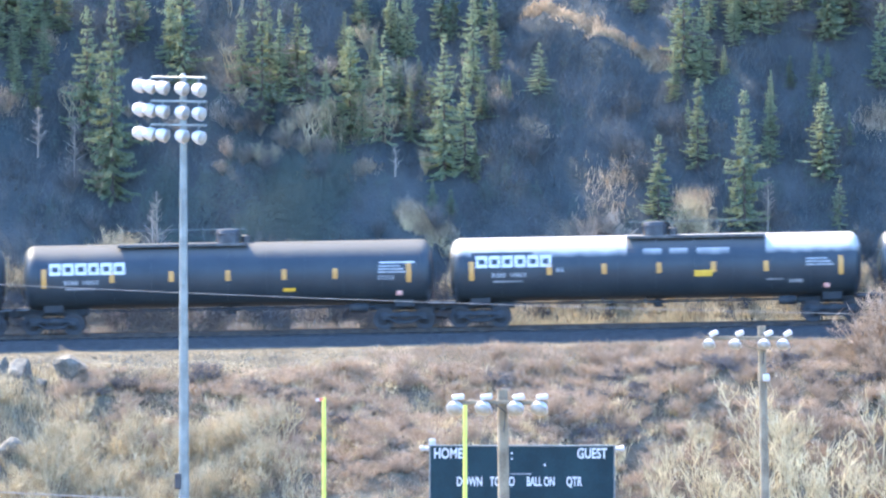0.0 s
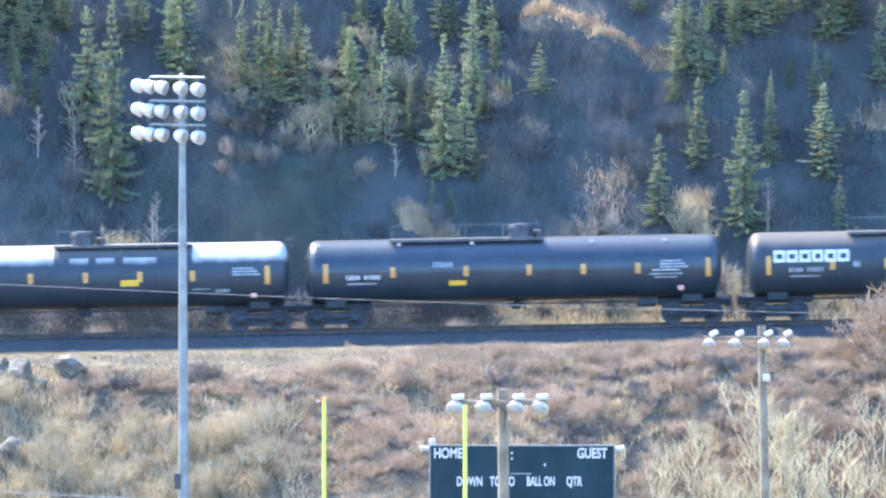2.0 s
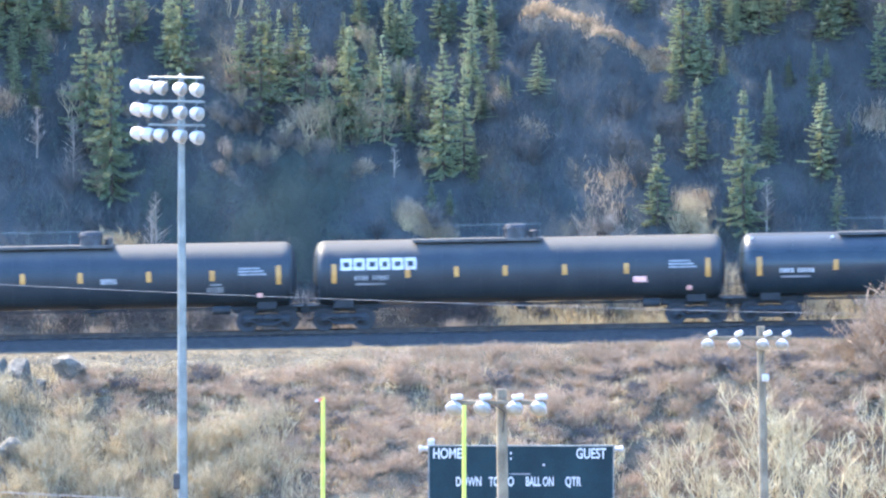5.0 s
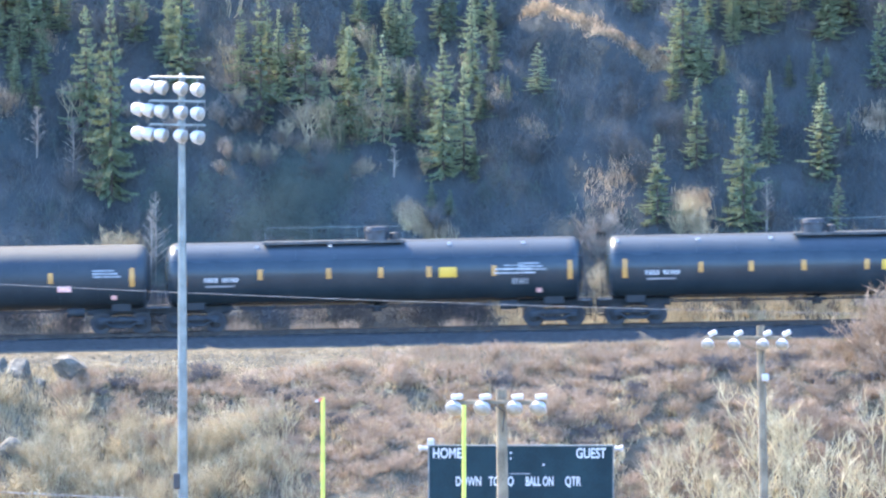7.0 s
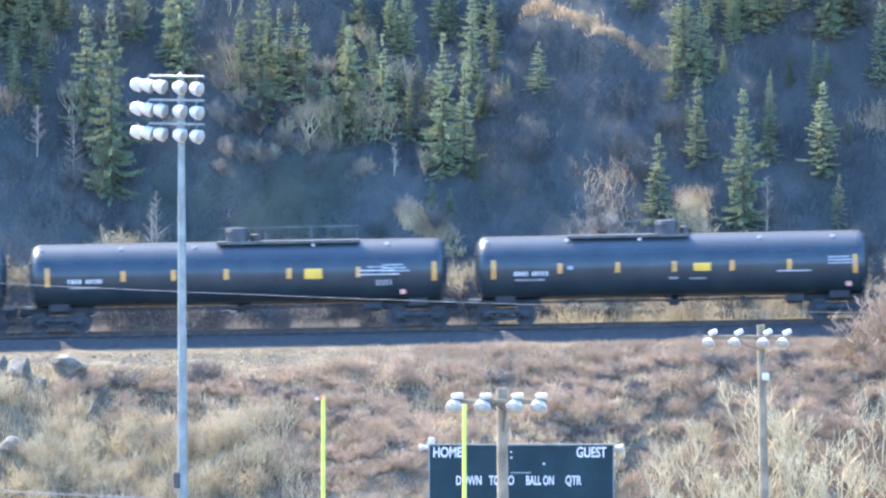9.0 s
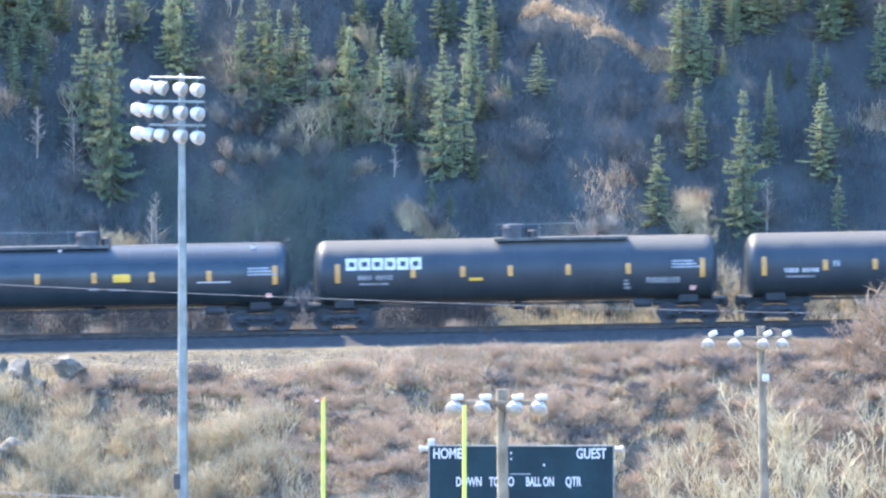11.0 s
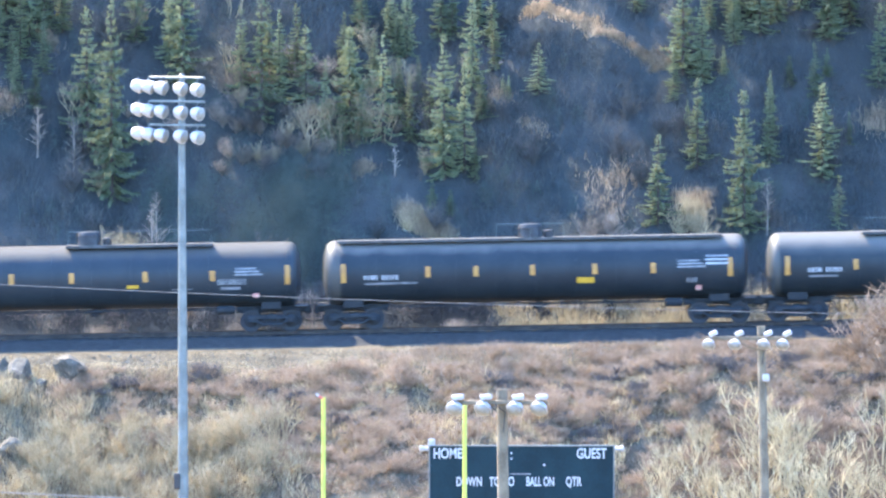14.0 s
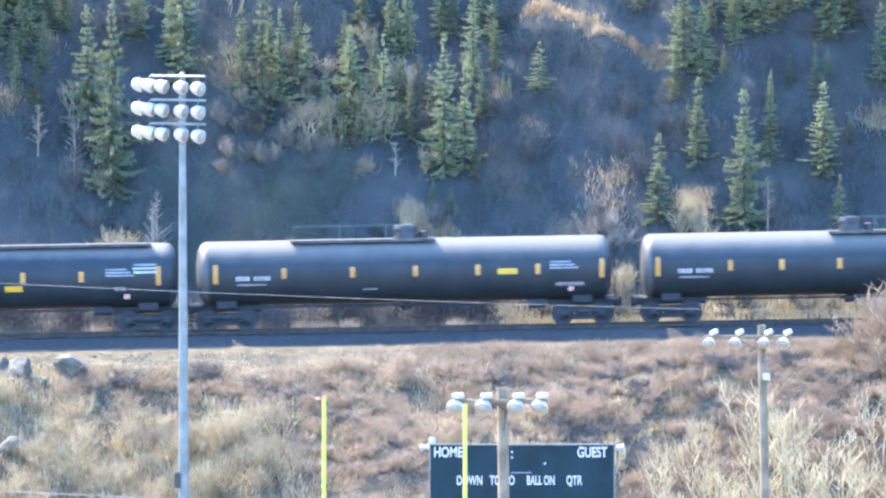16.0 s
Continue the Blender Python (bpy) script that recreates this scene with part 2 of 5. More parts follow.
gx = np.concatenate([np.linspace(-1200, -60, 20), np.linspace(-55, -24, 40), np.arange(-23.7, 23.8, 0.25), np.linspace(24, 55, 40), np.linspace(60, 1200, 20)])
gy = np.concatenate([np.linspace(-1200, -480, 6)[:-1], np.array(PROFILE_Y[:4], float), np.linspace(-330, -26, 24), np.arange(-25, 30, 0.25), np.linspace(31, 90, 40), np.linspace(100, 330, 10), np.linspace(400, 1500, 5)])
GX, GY = np.meshgrid(gx, gy)
verts = np.stack([GX, GY, land(GX, GY)], -1).reshape(-1, 3)
nx = len(gx)
faces = [(j * nx + i, j * nx + i + 1, (j + 1) * nx + i + 1, (j + 1) * nx + i) for j in range(len(gy) - 1) for i in range(nx - 1)]
me = bpy.data.meshes.new("ground")
me.from_pydata(verts.tolist(), [], faces)
me.materials.append(M_GROUND)
me.shade_smooth()
tagged(new("ground", me), "dry grassy bank below wooded hillside", "ground", kind="structure")

# ---------------- the track ----------------
RISE = math.degrees(math.atan(GRADE))
track = thing("railway_track", pose(0, 0, 0, 0, -RISE, 0), "single railway track on a grey gravel bed", "railway track", kind="structure")
TRACK_HALF = 62.0
s = Shape()
prof = [(-3.3, -0.75), (-2.0, -0.24), (-1.3, -0.2), (0, -0.2), (1.3, -0.2), (2.0, -0.24), (3.3, -0.75)]
xs = np.arange(-TRACK_HALF, TRACK_HALF + 0.1, 0.5)
rr = random.Random(3)
pts = [(x, y + rr.uniform(-0.06, 0.06), z + rr.uniform(-0.03, 0.03)) for x in xs for y, z in prof]
m7 = len(prof)
s.add(pts, [(i * m7 + k, (i + 1) * m7 + k, (i + 1) * m7 + k + 1, i * m7 + k + 1) for i in range(len(xs) - 1) for k in range(m7 - 1)])
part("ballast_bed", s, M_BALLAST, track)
for y in (-0.76, 0.76):
    s = Shape()
    for w, h, z in ((0.14, 0.02, -0.16), (0.02, 0.11, -0.1), (0.07, 0.045, -0.022)):
        s.box((0, y, z), (2 * TRACK_HALF, w, h), 0.006)
    part("rail", s, M_STEEL, track)


def height(x, y):
    return float(land(x, y))


# ---------------- tank cars ----------------
def tank_paint(name, low, high, rough):
    return material(name, low, high, rough, 0.8, 12, 0.05, depth=0.01, spec=0.32 if rough < 0.4 else 0.25)


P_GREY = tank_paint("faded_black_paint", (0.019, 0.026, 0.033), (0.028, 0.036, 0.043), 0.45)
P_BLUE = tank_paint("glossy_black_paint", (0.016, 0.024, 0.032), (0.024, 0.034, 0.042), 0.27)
P_LIGHT = tank_paint("lit_crown_black_paint", (0.014, 0.020, 0.026), (0.023, 0.030, 0.036), 0.5)
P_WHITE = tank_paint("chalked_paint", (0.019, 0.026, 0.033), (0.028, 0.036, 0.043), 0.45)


def add_chalk_or_lit_crown(m, low, high, tone, head=0.0, rough=0.0):
    """Chalked crown on P_WHITE, sunlight put into the crown colour elsewhere; fades out below."""
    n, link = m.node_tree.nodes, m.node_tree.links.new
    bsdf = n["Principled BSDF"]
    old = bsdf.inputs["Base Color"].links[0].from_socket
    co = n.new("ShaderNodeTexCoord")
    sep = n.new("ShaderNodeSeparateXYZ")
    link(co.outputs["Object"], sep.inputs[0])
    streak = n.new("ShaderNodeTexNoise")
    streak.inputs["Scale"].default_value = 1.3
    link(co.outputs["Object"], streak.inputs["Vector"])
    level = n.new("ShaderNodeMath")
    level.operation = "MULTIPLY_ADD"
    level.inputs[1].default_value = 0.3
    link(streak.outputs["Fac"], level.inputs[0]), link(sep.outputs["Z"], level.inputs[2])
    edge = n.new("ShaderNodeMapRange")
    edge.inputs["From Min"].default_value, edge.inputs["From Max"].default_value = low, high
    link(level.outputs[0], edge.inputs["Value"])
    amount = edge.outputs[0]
    # pale left head: sunlight on the sunward end, put into the colour
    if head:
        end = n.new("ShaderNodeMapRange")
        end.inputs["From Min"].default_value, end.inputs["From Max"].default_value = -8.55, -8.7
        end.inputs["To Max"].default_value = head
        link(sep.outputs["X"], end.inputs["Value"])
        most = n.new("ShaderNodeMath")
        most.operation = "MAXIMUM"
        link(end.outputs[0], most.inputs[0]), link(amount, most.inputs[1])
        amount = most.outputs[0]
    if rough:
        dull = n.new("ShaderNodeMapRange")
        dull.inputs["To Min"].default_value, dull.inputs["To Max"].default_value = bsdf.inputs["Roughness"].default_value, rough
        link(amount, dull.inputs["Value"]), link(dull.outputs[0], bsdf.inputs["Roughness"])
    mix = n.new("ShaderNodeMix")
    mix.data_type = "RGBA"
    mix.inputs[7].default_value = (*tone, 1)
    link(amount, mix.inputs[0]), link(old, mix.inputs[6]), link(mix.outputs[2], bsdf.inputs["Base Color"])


add_chalk_or_lit_crown(P_WHITE, 3.2, 3.5, (0.27, 0.262, 0.242))
# sunlit tops painted into the crowns of the other black cars
add_chalk_or_lit_crown(P_GREY, 3.4, 3.75, (0.054, 0.053, 0.048), rough=0.6)
add_chalk_or_lit_crown(P_BLUE, 3.25, 4.0, (0.034, 0.040, 0.046), rough=0.45)
P_LIT_TOP = tank_paint("sunlit_topped_black_paint", (0.015, 0.021, 0.026), (0.024, 0.031, 0.036), 0.5)
add_chalk_or_lit_crown(P_LIT_TOP, 3.05, 3.75, (0.098, 0.097, 0.089), head=0.6)
add_chalk_or_lit_crown(P_LIGHT, 3.4, 3.75, (0.095, 0.093, 0.085), head=0.6)

TANK_R, TANK_Z = 1.42, 2.50


def side_patch(s, x0, x1, z0, z1, out=0.012):
    """A thin plate that follows the tank's near side."""
    n = max(2, int(abs(z1 - z0) / 0.12) + 1)
    v, f = [], []
    for o in (0.004, out):
        for i in range(n):
            z = z0 + (z1 - z0) * i / (n - 1)
            a = math.asin(max(-1, min(1, (z - TANK_Z) / (TANK_R + o))))
            y = -(TANK_R + o) * math.cos(a)
            v += [(x0, y, z), (x1, y, z)]
    for i in range(n - 1):
        a = 2 * n + 2 * i
        f += [(a, a + 1, a + 3, a + 2)]
        f += [(2 * i, 2 * i + 2, a + 2, a), (2 * i + 1, a + 1, a + 3, 2 * i + 3)]
    f += [(0, 2 * n, 2 * n + 1, 1), (2 * n - 2, 2 * n - 1, 4 * n - 1, 4 * n - 2)]
    s.add(v, f)


SHARED = {}


def shared(key, build):
    if key not in SHARED:
        SHARED[key] = build()
    return SHARED[key]


def truck_mesh():
    s = Shape()
    for y in (-1.0, 1.0):
        s.box((0, y, 0.62), (1.0, 0.16, 0.22), 0.04)
        s.box((0, y, 0.30), (0.9, 0.14, 0.12), 0.03)
        for k in (-1, 1):
            s.box((k * 0.62, y, 0.60), (0.5, 0.15, 0.16), 0.04, Matrix.Rotation(k * 0.22, 3, "Y"))
            s.box((k * 0.56, y, 0.40), (0.42, 0.13, 0.11), 0.03, Matrix.Rotation(-k * 0.55, 3, "Y"))
            s.box((k * 0.89, y, 0.50), (0.30, 0.20, 0.26), 0.05)
            s.box((k * 0.28, y, 0.46), (0.09, 0.14, 0.3), 0.02)
        for k in (-0.14, 0, 0.14):
            s.tube([(k, y, 0.36), (k, y, 0.56)], 0.055, 8)
    s.box((0, 0, 0.62), (0.4, 2.3, 0.24), 0.05)
    return s.mesh("side_frame", M_TRUCK, False)


def wheel_mesh():
    s = Shape()
    for k in (-1, 1):
        prof = [(0.10, -0.09), (0.14, -0.08), (0.30, -0.03), (0.38, -0.06), (0.455, -0.06), (0.46, 0.05), (0.49, 0.06), (0.49, 0.085), (0.39, 0.085), (0.3, 0.03), (0.14, 0.09), (0.1, 0.1)]
        s.lathe([(r, h * -k) for r, h in (prof if k < 0 else prof)], 24, Matrix.Translation((0, k * 0.76, 0)) @ Matrix.Rotation(radians(90), 4, "X"))
    s.tube([(0, -1.06, 0), (0, 1.06, 0)], 0.085, 10)
    return s.mesh("wheelset", M_WHEEL, True)


def coupler_mesh():
    s = Shape()
    s.box((0.25, 0, 0.88), (0.7, 0.16, 0.2), 0.03)
    s.box((0.66, -0.03, 0.88), (0.28, 0.3, 0.3), 0.06)
    s.tube([(0.1, -0.75, 1.2), (0.35, -0.75, 1.12), (0.55, -0.3, 0.7)], 0.018, 6)
    s.tube([(0.2, 0.35, 0.8), (0.4, 0.35, 0.45), (0.7, 0.3, 0.4)], 0.03, 6)
    return s.mesh("coupler", M_TRUCK, False)


def tank_mesh(half, paint):
    s = Shape()
    d = 0.60
    prof = []
    for i in range(13):
        a = math.pi / 2 * i / 12
        prof.append((TANK_R * math.sin(a) ** 0.7, -half + d * (1 - max(0.0, math.cos(a)) ** 0.7)))
    body = np.linspace(-half + d, half - d, 11)
    for h in body:
        prof += [(TANK_R, h - 0.012), (TANK_R + 0.006, h - 0.01), (TANK_R + 0.006, h + 0.01), (TANK_R, h + 0.012)]
    for i in range(13):
        a = math.pi / 2 * (12 - i) / 12
        prof.append((TANK_R * math.sin(a) ** 0.7, half - d * (1 - max(0.0, math.cos(a)) ** 0.7)))
    s.lathe(prof, 48, Matrix.Translation((0, 0, TANK_Z)) @ Matrix.Rotation(radians(90), 4, "Y"))
    return s.mesh("tank", paint, True)


def tank_car(at, name_label, half, stripes, deck, manway, paint, logo=None, bars=(), plates=()):
    """One tank car: x along the track, z up from the rail, its tank's middle at x = 0."""
    car = thing("tank_car", at, name_label, "tank car", "tank cars of the train")
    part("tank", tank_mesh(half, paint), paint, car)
    bolster = half - 1.32
    # stub sills, saddles and end platforms
    for k in (-1, 1):
        s = Shape()
        s.box((k * (bolster + 0.1), 0, 0.98), (3.3, 0.5, 0.36), 0.03)
        s.box((k * bolster, 0, 1.16), (0.9, 1.5, 0.45), 0.05)
        part("draft_sill", s, M_TRUCK, car)
        s = Shape()
        s.box((k * (half + 0.02), 0, 1.12), (0.55, 2.7, 0.06), 0.015)
        part("end_platform", s, M_GRIP, car, "grey steel crossover step")
        for y in (-1.25, 1.25):
            s = Shape()
            s.box((k * (half - 0.1), y, 0.86), (0.05, 0.05, 0.5))
            s.box((k * (half + 0.12), y, 0.62), (0.5, 0.12, 0.04), 0.01)
            s.box((k * (half + 0.3), y, 0.86), (0.04, 0.04, 0.5))
            part("side_step", s, M_TRUCK, car)
        part("coupler", shared("coupler", coupler_mesh), M_TRUCK, car, at=pose(k * (half - 0.35), 0, 0, 0, 0, 0 if k > 0 else 180))
        s = Shape()
        for y in (-1.3, 1.3):
            s.tube([(k * (half - 0.25), y, 1.15), (k * (half - 0.25), y, 2.05), (k * (half + 0.15), y, 2.05), (k * (half + 0.15), y, 1.15)], 0.02, 6)
            for z in (1.4, 1.7):
                s.tube([(k * (half - 0.25), y, z), (k * (half + 0.15), y, z)], 0.016, 6)
        s.tube([(k * (half + 0.15), -1.3, 2.05), (k * (half + 0.15), 1.3, 2.05)], 0.02, 6)
        part("end_railing", s, M_TRUCK, car)
        truck = part("truck", shared("truck", truck_mesh), M_TRUCK, car, at=pose(k * bolster, 0, 0))
        for a in (-0.89, 0.89):
            wheel = part("wheelset", shared("wheel", wheel_mesh), M_WHEEL, truck, at=pose(a, 0, 0.46))
            WHEELSETS.append(wheel)
    # fittings under the tank
    s = Shape()
    s.lathe([(0.22, 0.0), (0.22, 0.25), (0.14, 0.3), (0.14, 0.42)], 14, pose(0.1, 0, 0.74))
    s.box((0.1, 0, 0.95), (0.9, 0.5, 0.12), 0.03)
    part("outlet_valve", s, M_TRUCK, car)
    s = Shape()
    s.tube([(-bolster + 1.2, -0.75, 0.98), (bolster - 1.2, -0.75, 0.98)], 0.03, 6)
    s.tube([(-bolster + 1.2, 0.4, 1.0), (bolster - 1.2, 0.4, 1.0)], 0.025, 6)
    for x in np.arange(-bolster + 1.6, bolster - 1.5, 1.9):
        s.box((x, -0.72, 1.08), (0.06, 0.06, 0.24))
    part("brake_pipe", s, M_TRUCK, car)
    s = Shape()
    s.lathe([(0.16, -0.4), (0.2, -0.36), (0.2, 0.36), (0.16, 0.4)], 14, pose(bolster - 2.0, -0.6, 0.96, 0, 90, 0))
    part("air_tank", s, M_TRUCK, car, smooth=True)
    # walkway on the tank's top
    top = TANK_Z + TANK_R
    d0, d1 = deck
    s = Shape()
    z = top - 0.03
    for y in (-0.62, 0.62):
        s.box(((d0 + d1) / 2, y, z), (d1 - d0, 0.5, 0.04), 0.008)
        s.box(((d0 + d1) / 2, y * 1.39, z - 0.03), (d1 - d0, 0.03, 0.12), 0.005)
    for x in np.arange(d0 + 0.1, d1, 0.95):
        s.box((x, 0, z - 0.05), (0.06, 1.6, 0.06))
    part("walkway", s, M_GRIP, car, "grey steel walkway grating")
    r0, r1 = (d0 + 0.1, d1 - 0.1) if d1 - d0 < 8 else (manway - 1.5, manway + 1.5)
    for y in (-0.86, 0.86):
        s = Shape()
        s.tube([(r0, y, z), (r0, y, z + 0.62), (r1, y, z + 0.62), (r1, y, z)], 0.008, 6)
        for x in np.linspace(r0, r1, max(3, round((r1 - r0) / 1.4)))[1:-1]:
            s.tube([(x, y, z), (x, y, z + 0.62)], 0.007, 6)
        part("handrail", s, M_POLE, car)
    s = Shape()
    s.lathe([(0.5, 0), (0.5, 0.58), (0.46, 0.64), (0.0, 0.68)], 20, pose(manway, 0, top - 0.06))
    s.lathe([(0.56, 0), (0.56, 0.06)], 20, pose(manway, 0, top + 0.36))
    s.lathe([(0.2, 0), (0.2, 0.34), (0.12, 0.38)], 12, pose(manway + 0.8, 0, top - 0.06))
    part("manway_housing", s, M_BLACK, car, smooth=True)
    # reflectors, lettering panels and placards on the near side
    for i, x in enumerate(stripes):
        s = Shape()
        long = i in (0, len(stripes) - 1)
        side_patch(s, x - 0.11, x + 0.11, TANK_Z - (0.42 if long else 0.22), TANK_Z + (0.42 if long else 0.24))
        part("reflector", s, M_YELLOW, car)
    if logo:
        x = logo
        for w in (0.5, 0.5, 0.5, 0.48, 0.5, 0.5):
            s = Shape()
            z0, z1 = TANK_Z + 0.14, TANK_Z + 0.66
            side_patch(s, x, x + 0.12, z0, z1)
            side_patch(s, x + 0.12, x + w - 0.12, z1 - 0.15, z1)
            side_patch(s, x + 0.12, x + w - 0.12, z0, z0 + 0.14)
            side_patch(s, x + w - 0.12, x + w, z0, z1)
            part("emblem_block", s, M_WHITE, car)
            x += w + 0.07
    for x0, x1, z0, z1, mat in bars:
        lines = max(1, int((z1 - z0) / 0.13))
        step = (z1 - z0) / lines
        tall = step * (0.62 if lines > 1 else 1.0)
        count = max(1, int((x1 - x0) / 0.15)) if z1 - z0 > 0.17 and lines == 1 else 1
        for line in range(lines):
            z = TANK_Z + z0 + step * line
            for k in range(count):
                s = Shape()
                a = x0 + (x1 - x0) * k / count
                side_patch(s, a, a + (x1 - x0) / count * (0.65 if count > 1 else 1.0 - 0.12 * (line % 3)), z, z + tall)
                part("lettering_bar", s, mat, car)
    for x0, x1, z0, z1, mat in plates:
        s = Shape()
        side_patch(s, x0, x1, TANK_Z + z0, TANK_Z + z1, 0.02)
        part("placard", s, mat, car)
    return car


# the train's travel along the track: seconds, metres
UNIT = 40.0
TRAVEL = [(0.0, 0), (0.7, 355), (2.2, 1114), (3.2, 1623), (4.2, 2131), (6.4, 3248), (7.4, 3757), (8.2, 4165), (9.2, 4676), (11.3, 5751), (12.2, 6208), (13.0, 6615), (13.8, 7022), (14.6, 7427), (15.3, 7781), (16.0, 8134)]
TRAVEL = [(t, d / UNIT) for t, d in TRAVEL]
WHEELSETS, TRAIN = [], []


def on_track(x):
    a = math.atan(GRADE)
    return pose(x * math.cos(a), 0, x * math.sin(a), 0, -RISE, 0)


W, F, Y, P = M_DIM, M_FADED, M_LABEL_YELLOW, M_PINK
def couple(label, first, left, right, stripes, deck, manway, paint, logo, plate, extra=()):
    """Adds one car to the train."""
    mid = (left + right) / 2
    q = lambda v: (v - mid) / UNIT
    bars = [(q(36), q(62), -0.3, -0.1, F if logo else W), (q(68), q(98), -0.3, -0.1, F if logo else W), (q(38), q(90), -0.52, -0.44, F), (q(590), q(640), 0.0, 0.4, F)]
    bars += [(q(a), q(c), z0, z1, mat) for a, c, z0, z1, mat in extra]
    plates = [(q(622), q(632), -1.0, -0.8, P)]
    if plate:
        plates.append((q(plate[0]), q(plate[1]), *plate[2:]))
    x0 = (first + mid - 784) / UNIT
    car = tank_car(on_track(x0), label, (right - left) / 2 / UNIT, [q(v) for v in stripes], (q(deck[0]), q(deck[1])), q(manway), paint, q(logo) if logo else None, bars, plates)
    if paint is P_WHITE:
        for a, c, z0, z1 in ((275, 520, 3.36, 3.80), (275, 303, 3.0, 3.36), (336, 350, 3.0, 3.36), (382, 398, 3.0, 3.36), (456, 520, 3.0, 3.36), (275, 520, 2.92, 3.04), (0, 108, 2.98, 3.3)):
            s = Shape()
            side_patch(s, q(a), q(c), z0, z1, 0.008)
            part("black_patch", s, P_GREY, car, "black patch on the tank side")
    if paint is P_BLUE:
        for v in (-12, 130, 259, 470, 600):
            s = Shape()
            s.box((q(v), -0.79, TANK_Z + 1.21), (0.16, 0.05, 0.14), 0.01)
            part("lifting_lug", s, M_LAMP, car, "small pale lifting lug")
    TRAIN.append((car, x0))


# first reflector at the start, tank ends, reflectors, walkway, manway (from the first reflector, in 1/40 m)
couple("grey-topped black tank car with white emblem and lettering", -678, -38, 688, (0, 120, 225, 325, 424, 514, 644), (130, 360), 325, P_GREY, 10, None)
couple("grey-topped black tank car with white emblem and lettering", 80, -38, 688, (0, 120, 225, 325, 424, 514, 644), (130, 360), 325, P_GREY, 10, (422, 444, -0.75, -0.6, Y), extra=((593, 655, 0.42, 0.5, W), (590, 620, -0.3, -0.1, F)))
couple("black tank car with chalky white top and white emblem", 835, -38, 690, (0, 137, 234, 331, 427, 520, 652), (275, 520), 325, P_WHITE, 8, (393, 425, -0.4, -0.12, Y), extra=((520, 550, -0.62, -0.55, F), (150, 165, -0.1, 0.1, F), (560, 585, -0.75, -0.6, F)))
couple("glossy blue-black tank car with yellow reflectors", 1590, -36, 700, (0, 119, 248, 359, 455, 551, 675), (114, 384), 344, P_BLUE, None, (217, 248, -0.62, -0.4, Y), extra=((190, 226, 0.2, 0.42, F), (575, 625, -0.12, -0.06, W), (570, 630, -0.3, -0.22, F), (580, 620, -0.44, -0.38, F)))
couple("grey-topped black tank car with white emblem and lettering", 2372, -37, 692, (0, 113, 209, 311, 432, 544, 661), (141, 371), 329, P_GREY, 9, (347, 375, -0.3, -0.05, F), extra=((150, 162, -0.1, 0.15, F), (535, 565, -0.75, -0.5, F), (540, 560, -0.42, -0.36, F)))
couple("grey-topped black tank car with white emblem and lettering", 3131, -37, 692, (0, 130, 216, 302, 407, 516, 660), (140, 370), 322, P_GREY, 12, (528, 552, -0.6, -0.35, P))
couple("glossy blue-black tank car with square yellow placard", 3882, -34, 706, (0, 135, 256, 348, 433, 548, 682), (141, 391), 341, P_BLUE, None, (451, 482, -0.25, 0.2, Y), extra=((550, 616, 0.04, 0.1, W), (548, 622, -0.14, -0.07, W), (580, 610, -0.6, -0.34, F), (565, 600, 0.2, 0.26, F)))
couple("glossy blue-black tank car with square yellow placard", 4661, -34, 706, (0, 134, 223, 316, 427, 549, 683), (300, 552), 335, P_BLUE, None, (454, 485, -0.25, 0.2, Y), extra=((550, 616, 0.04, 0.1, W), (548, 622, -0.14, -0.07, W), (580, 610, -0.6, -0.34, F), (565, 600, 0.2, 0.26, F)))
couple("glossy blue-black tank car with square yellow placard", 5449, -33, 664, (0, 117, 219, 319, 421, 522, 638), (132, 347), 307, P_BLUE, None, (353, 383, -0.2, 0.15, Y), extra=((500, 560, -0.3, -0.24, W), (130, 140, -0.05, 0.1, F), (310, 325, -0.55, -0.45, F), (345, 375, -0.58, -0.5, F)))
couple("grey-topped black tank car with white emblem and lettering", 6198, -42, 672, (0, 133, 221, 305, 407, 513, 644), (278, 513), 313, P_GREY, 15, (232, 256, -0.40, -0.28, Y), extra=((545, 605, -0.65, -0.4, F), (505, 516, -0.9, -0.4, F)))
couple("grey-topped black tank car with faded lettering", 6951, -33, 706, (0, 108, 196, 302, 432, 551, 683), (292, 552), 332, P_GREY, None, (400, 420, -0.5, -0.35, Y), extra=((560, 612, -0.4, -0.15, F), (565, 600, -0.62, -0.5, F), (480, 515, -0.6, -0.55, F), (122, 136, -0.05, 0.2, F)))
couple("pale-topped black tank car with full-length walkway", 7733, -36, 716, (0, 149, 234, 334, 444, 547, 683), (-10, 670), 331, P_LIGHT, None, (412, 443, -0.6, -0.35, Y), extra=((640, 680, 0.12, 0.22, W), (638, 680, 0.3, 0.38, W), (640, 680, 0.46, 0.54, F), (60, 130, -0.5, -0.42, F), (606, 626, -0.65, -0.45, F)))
couple("pale-topped black tank car with yellow placard", 8517, -35, 700, (0, 121, 242, 353, 463, 569, 682), (133, 388), 336, P_LIT_TOP, None, (498, 533, -0.2, 0.05, Y), extra=((600, 650, -0.75, -0.6, F), (260, 285, -0.8, -0.72, F)))
couple("pale-topped black tank car with yellow reflectors", 9298, -30, 700, (0, 128, 219, 321, 440, 550, 682), (303, 553), 343, P_LIT_TOP, None, (420, 440, -0.5, -0.3, Y))


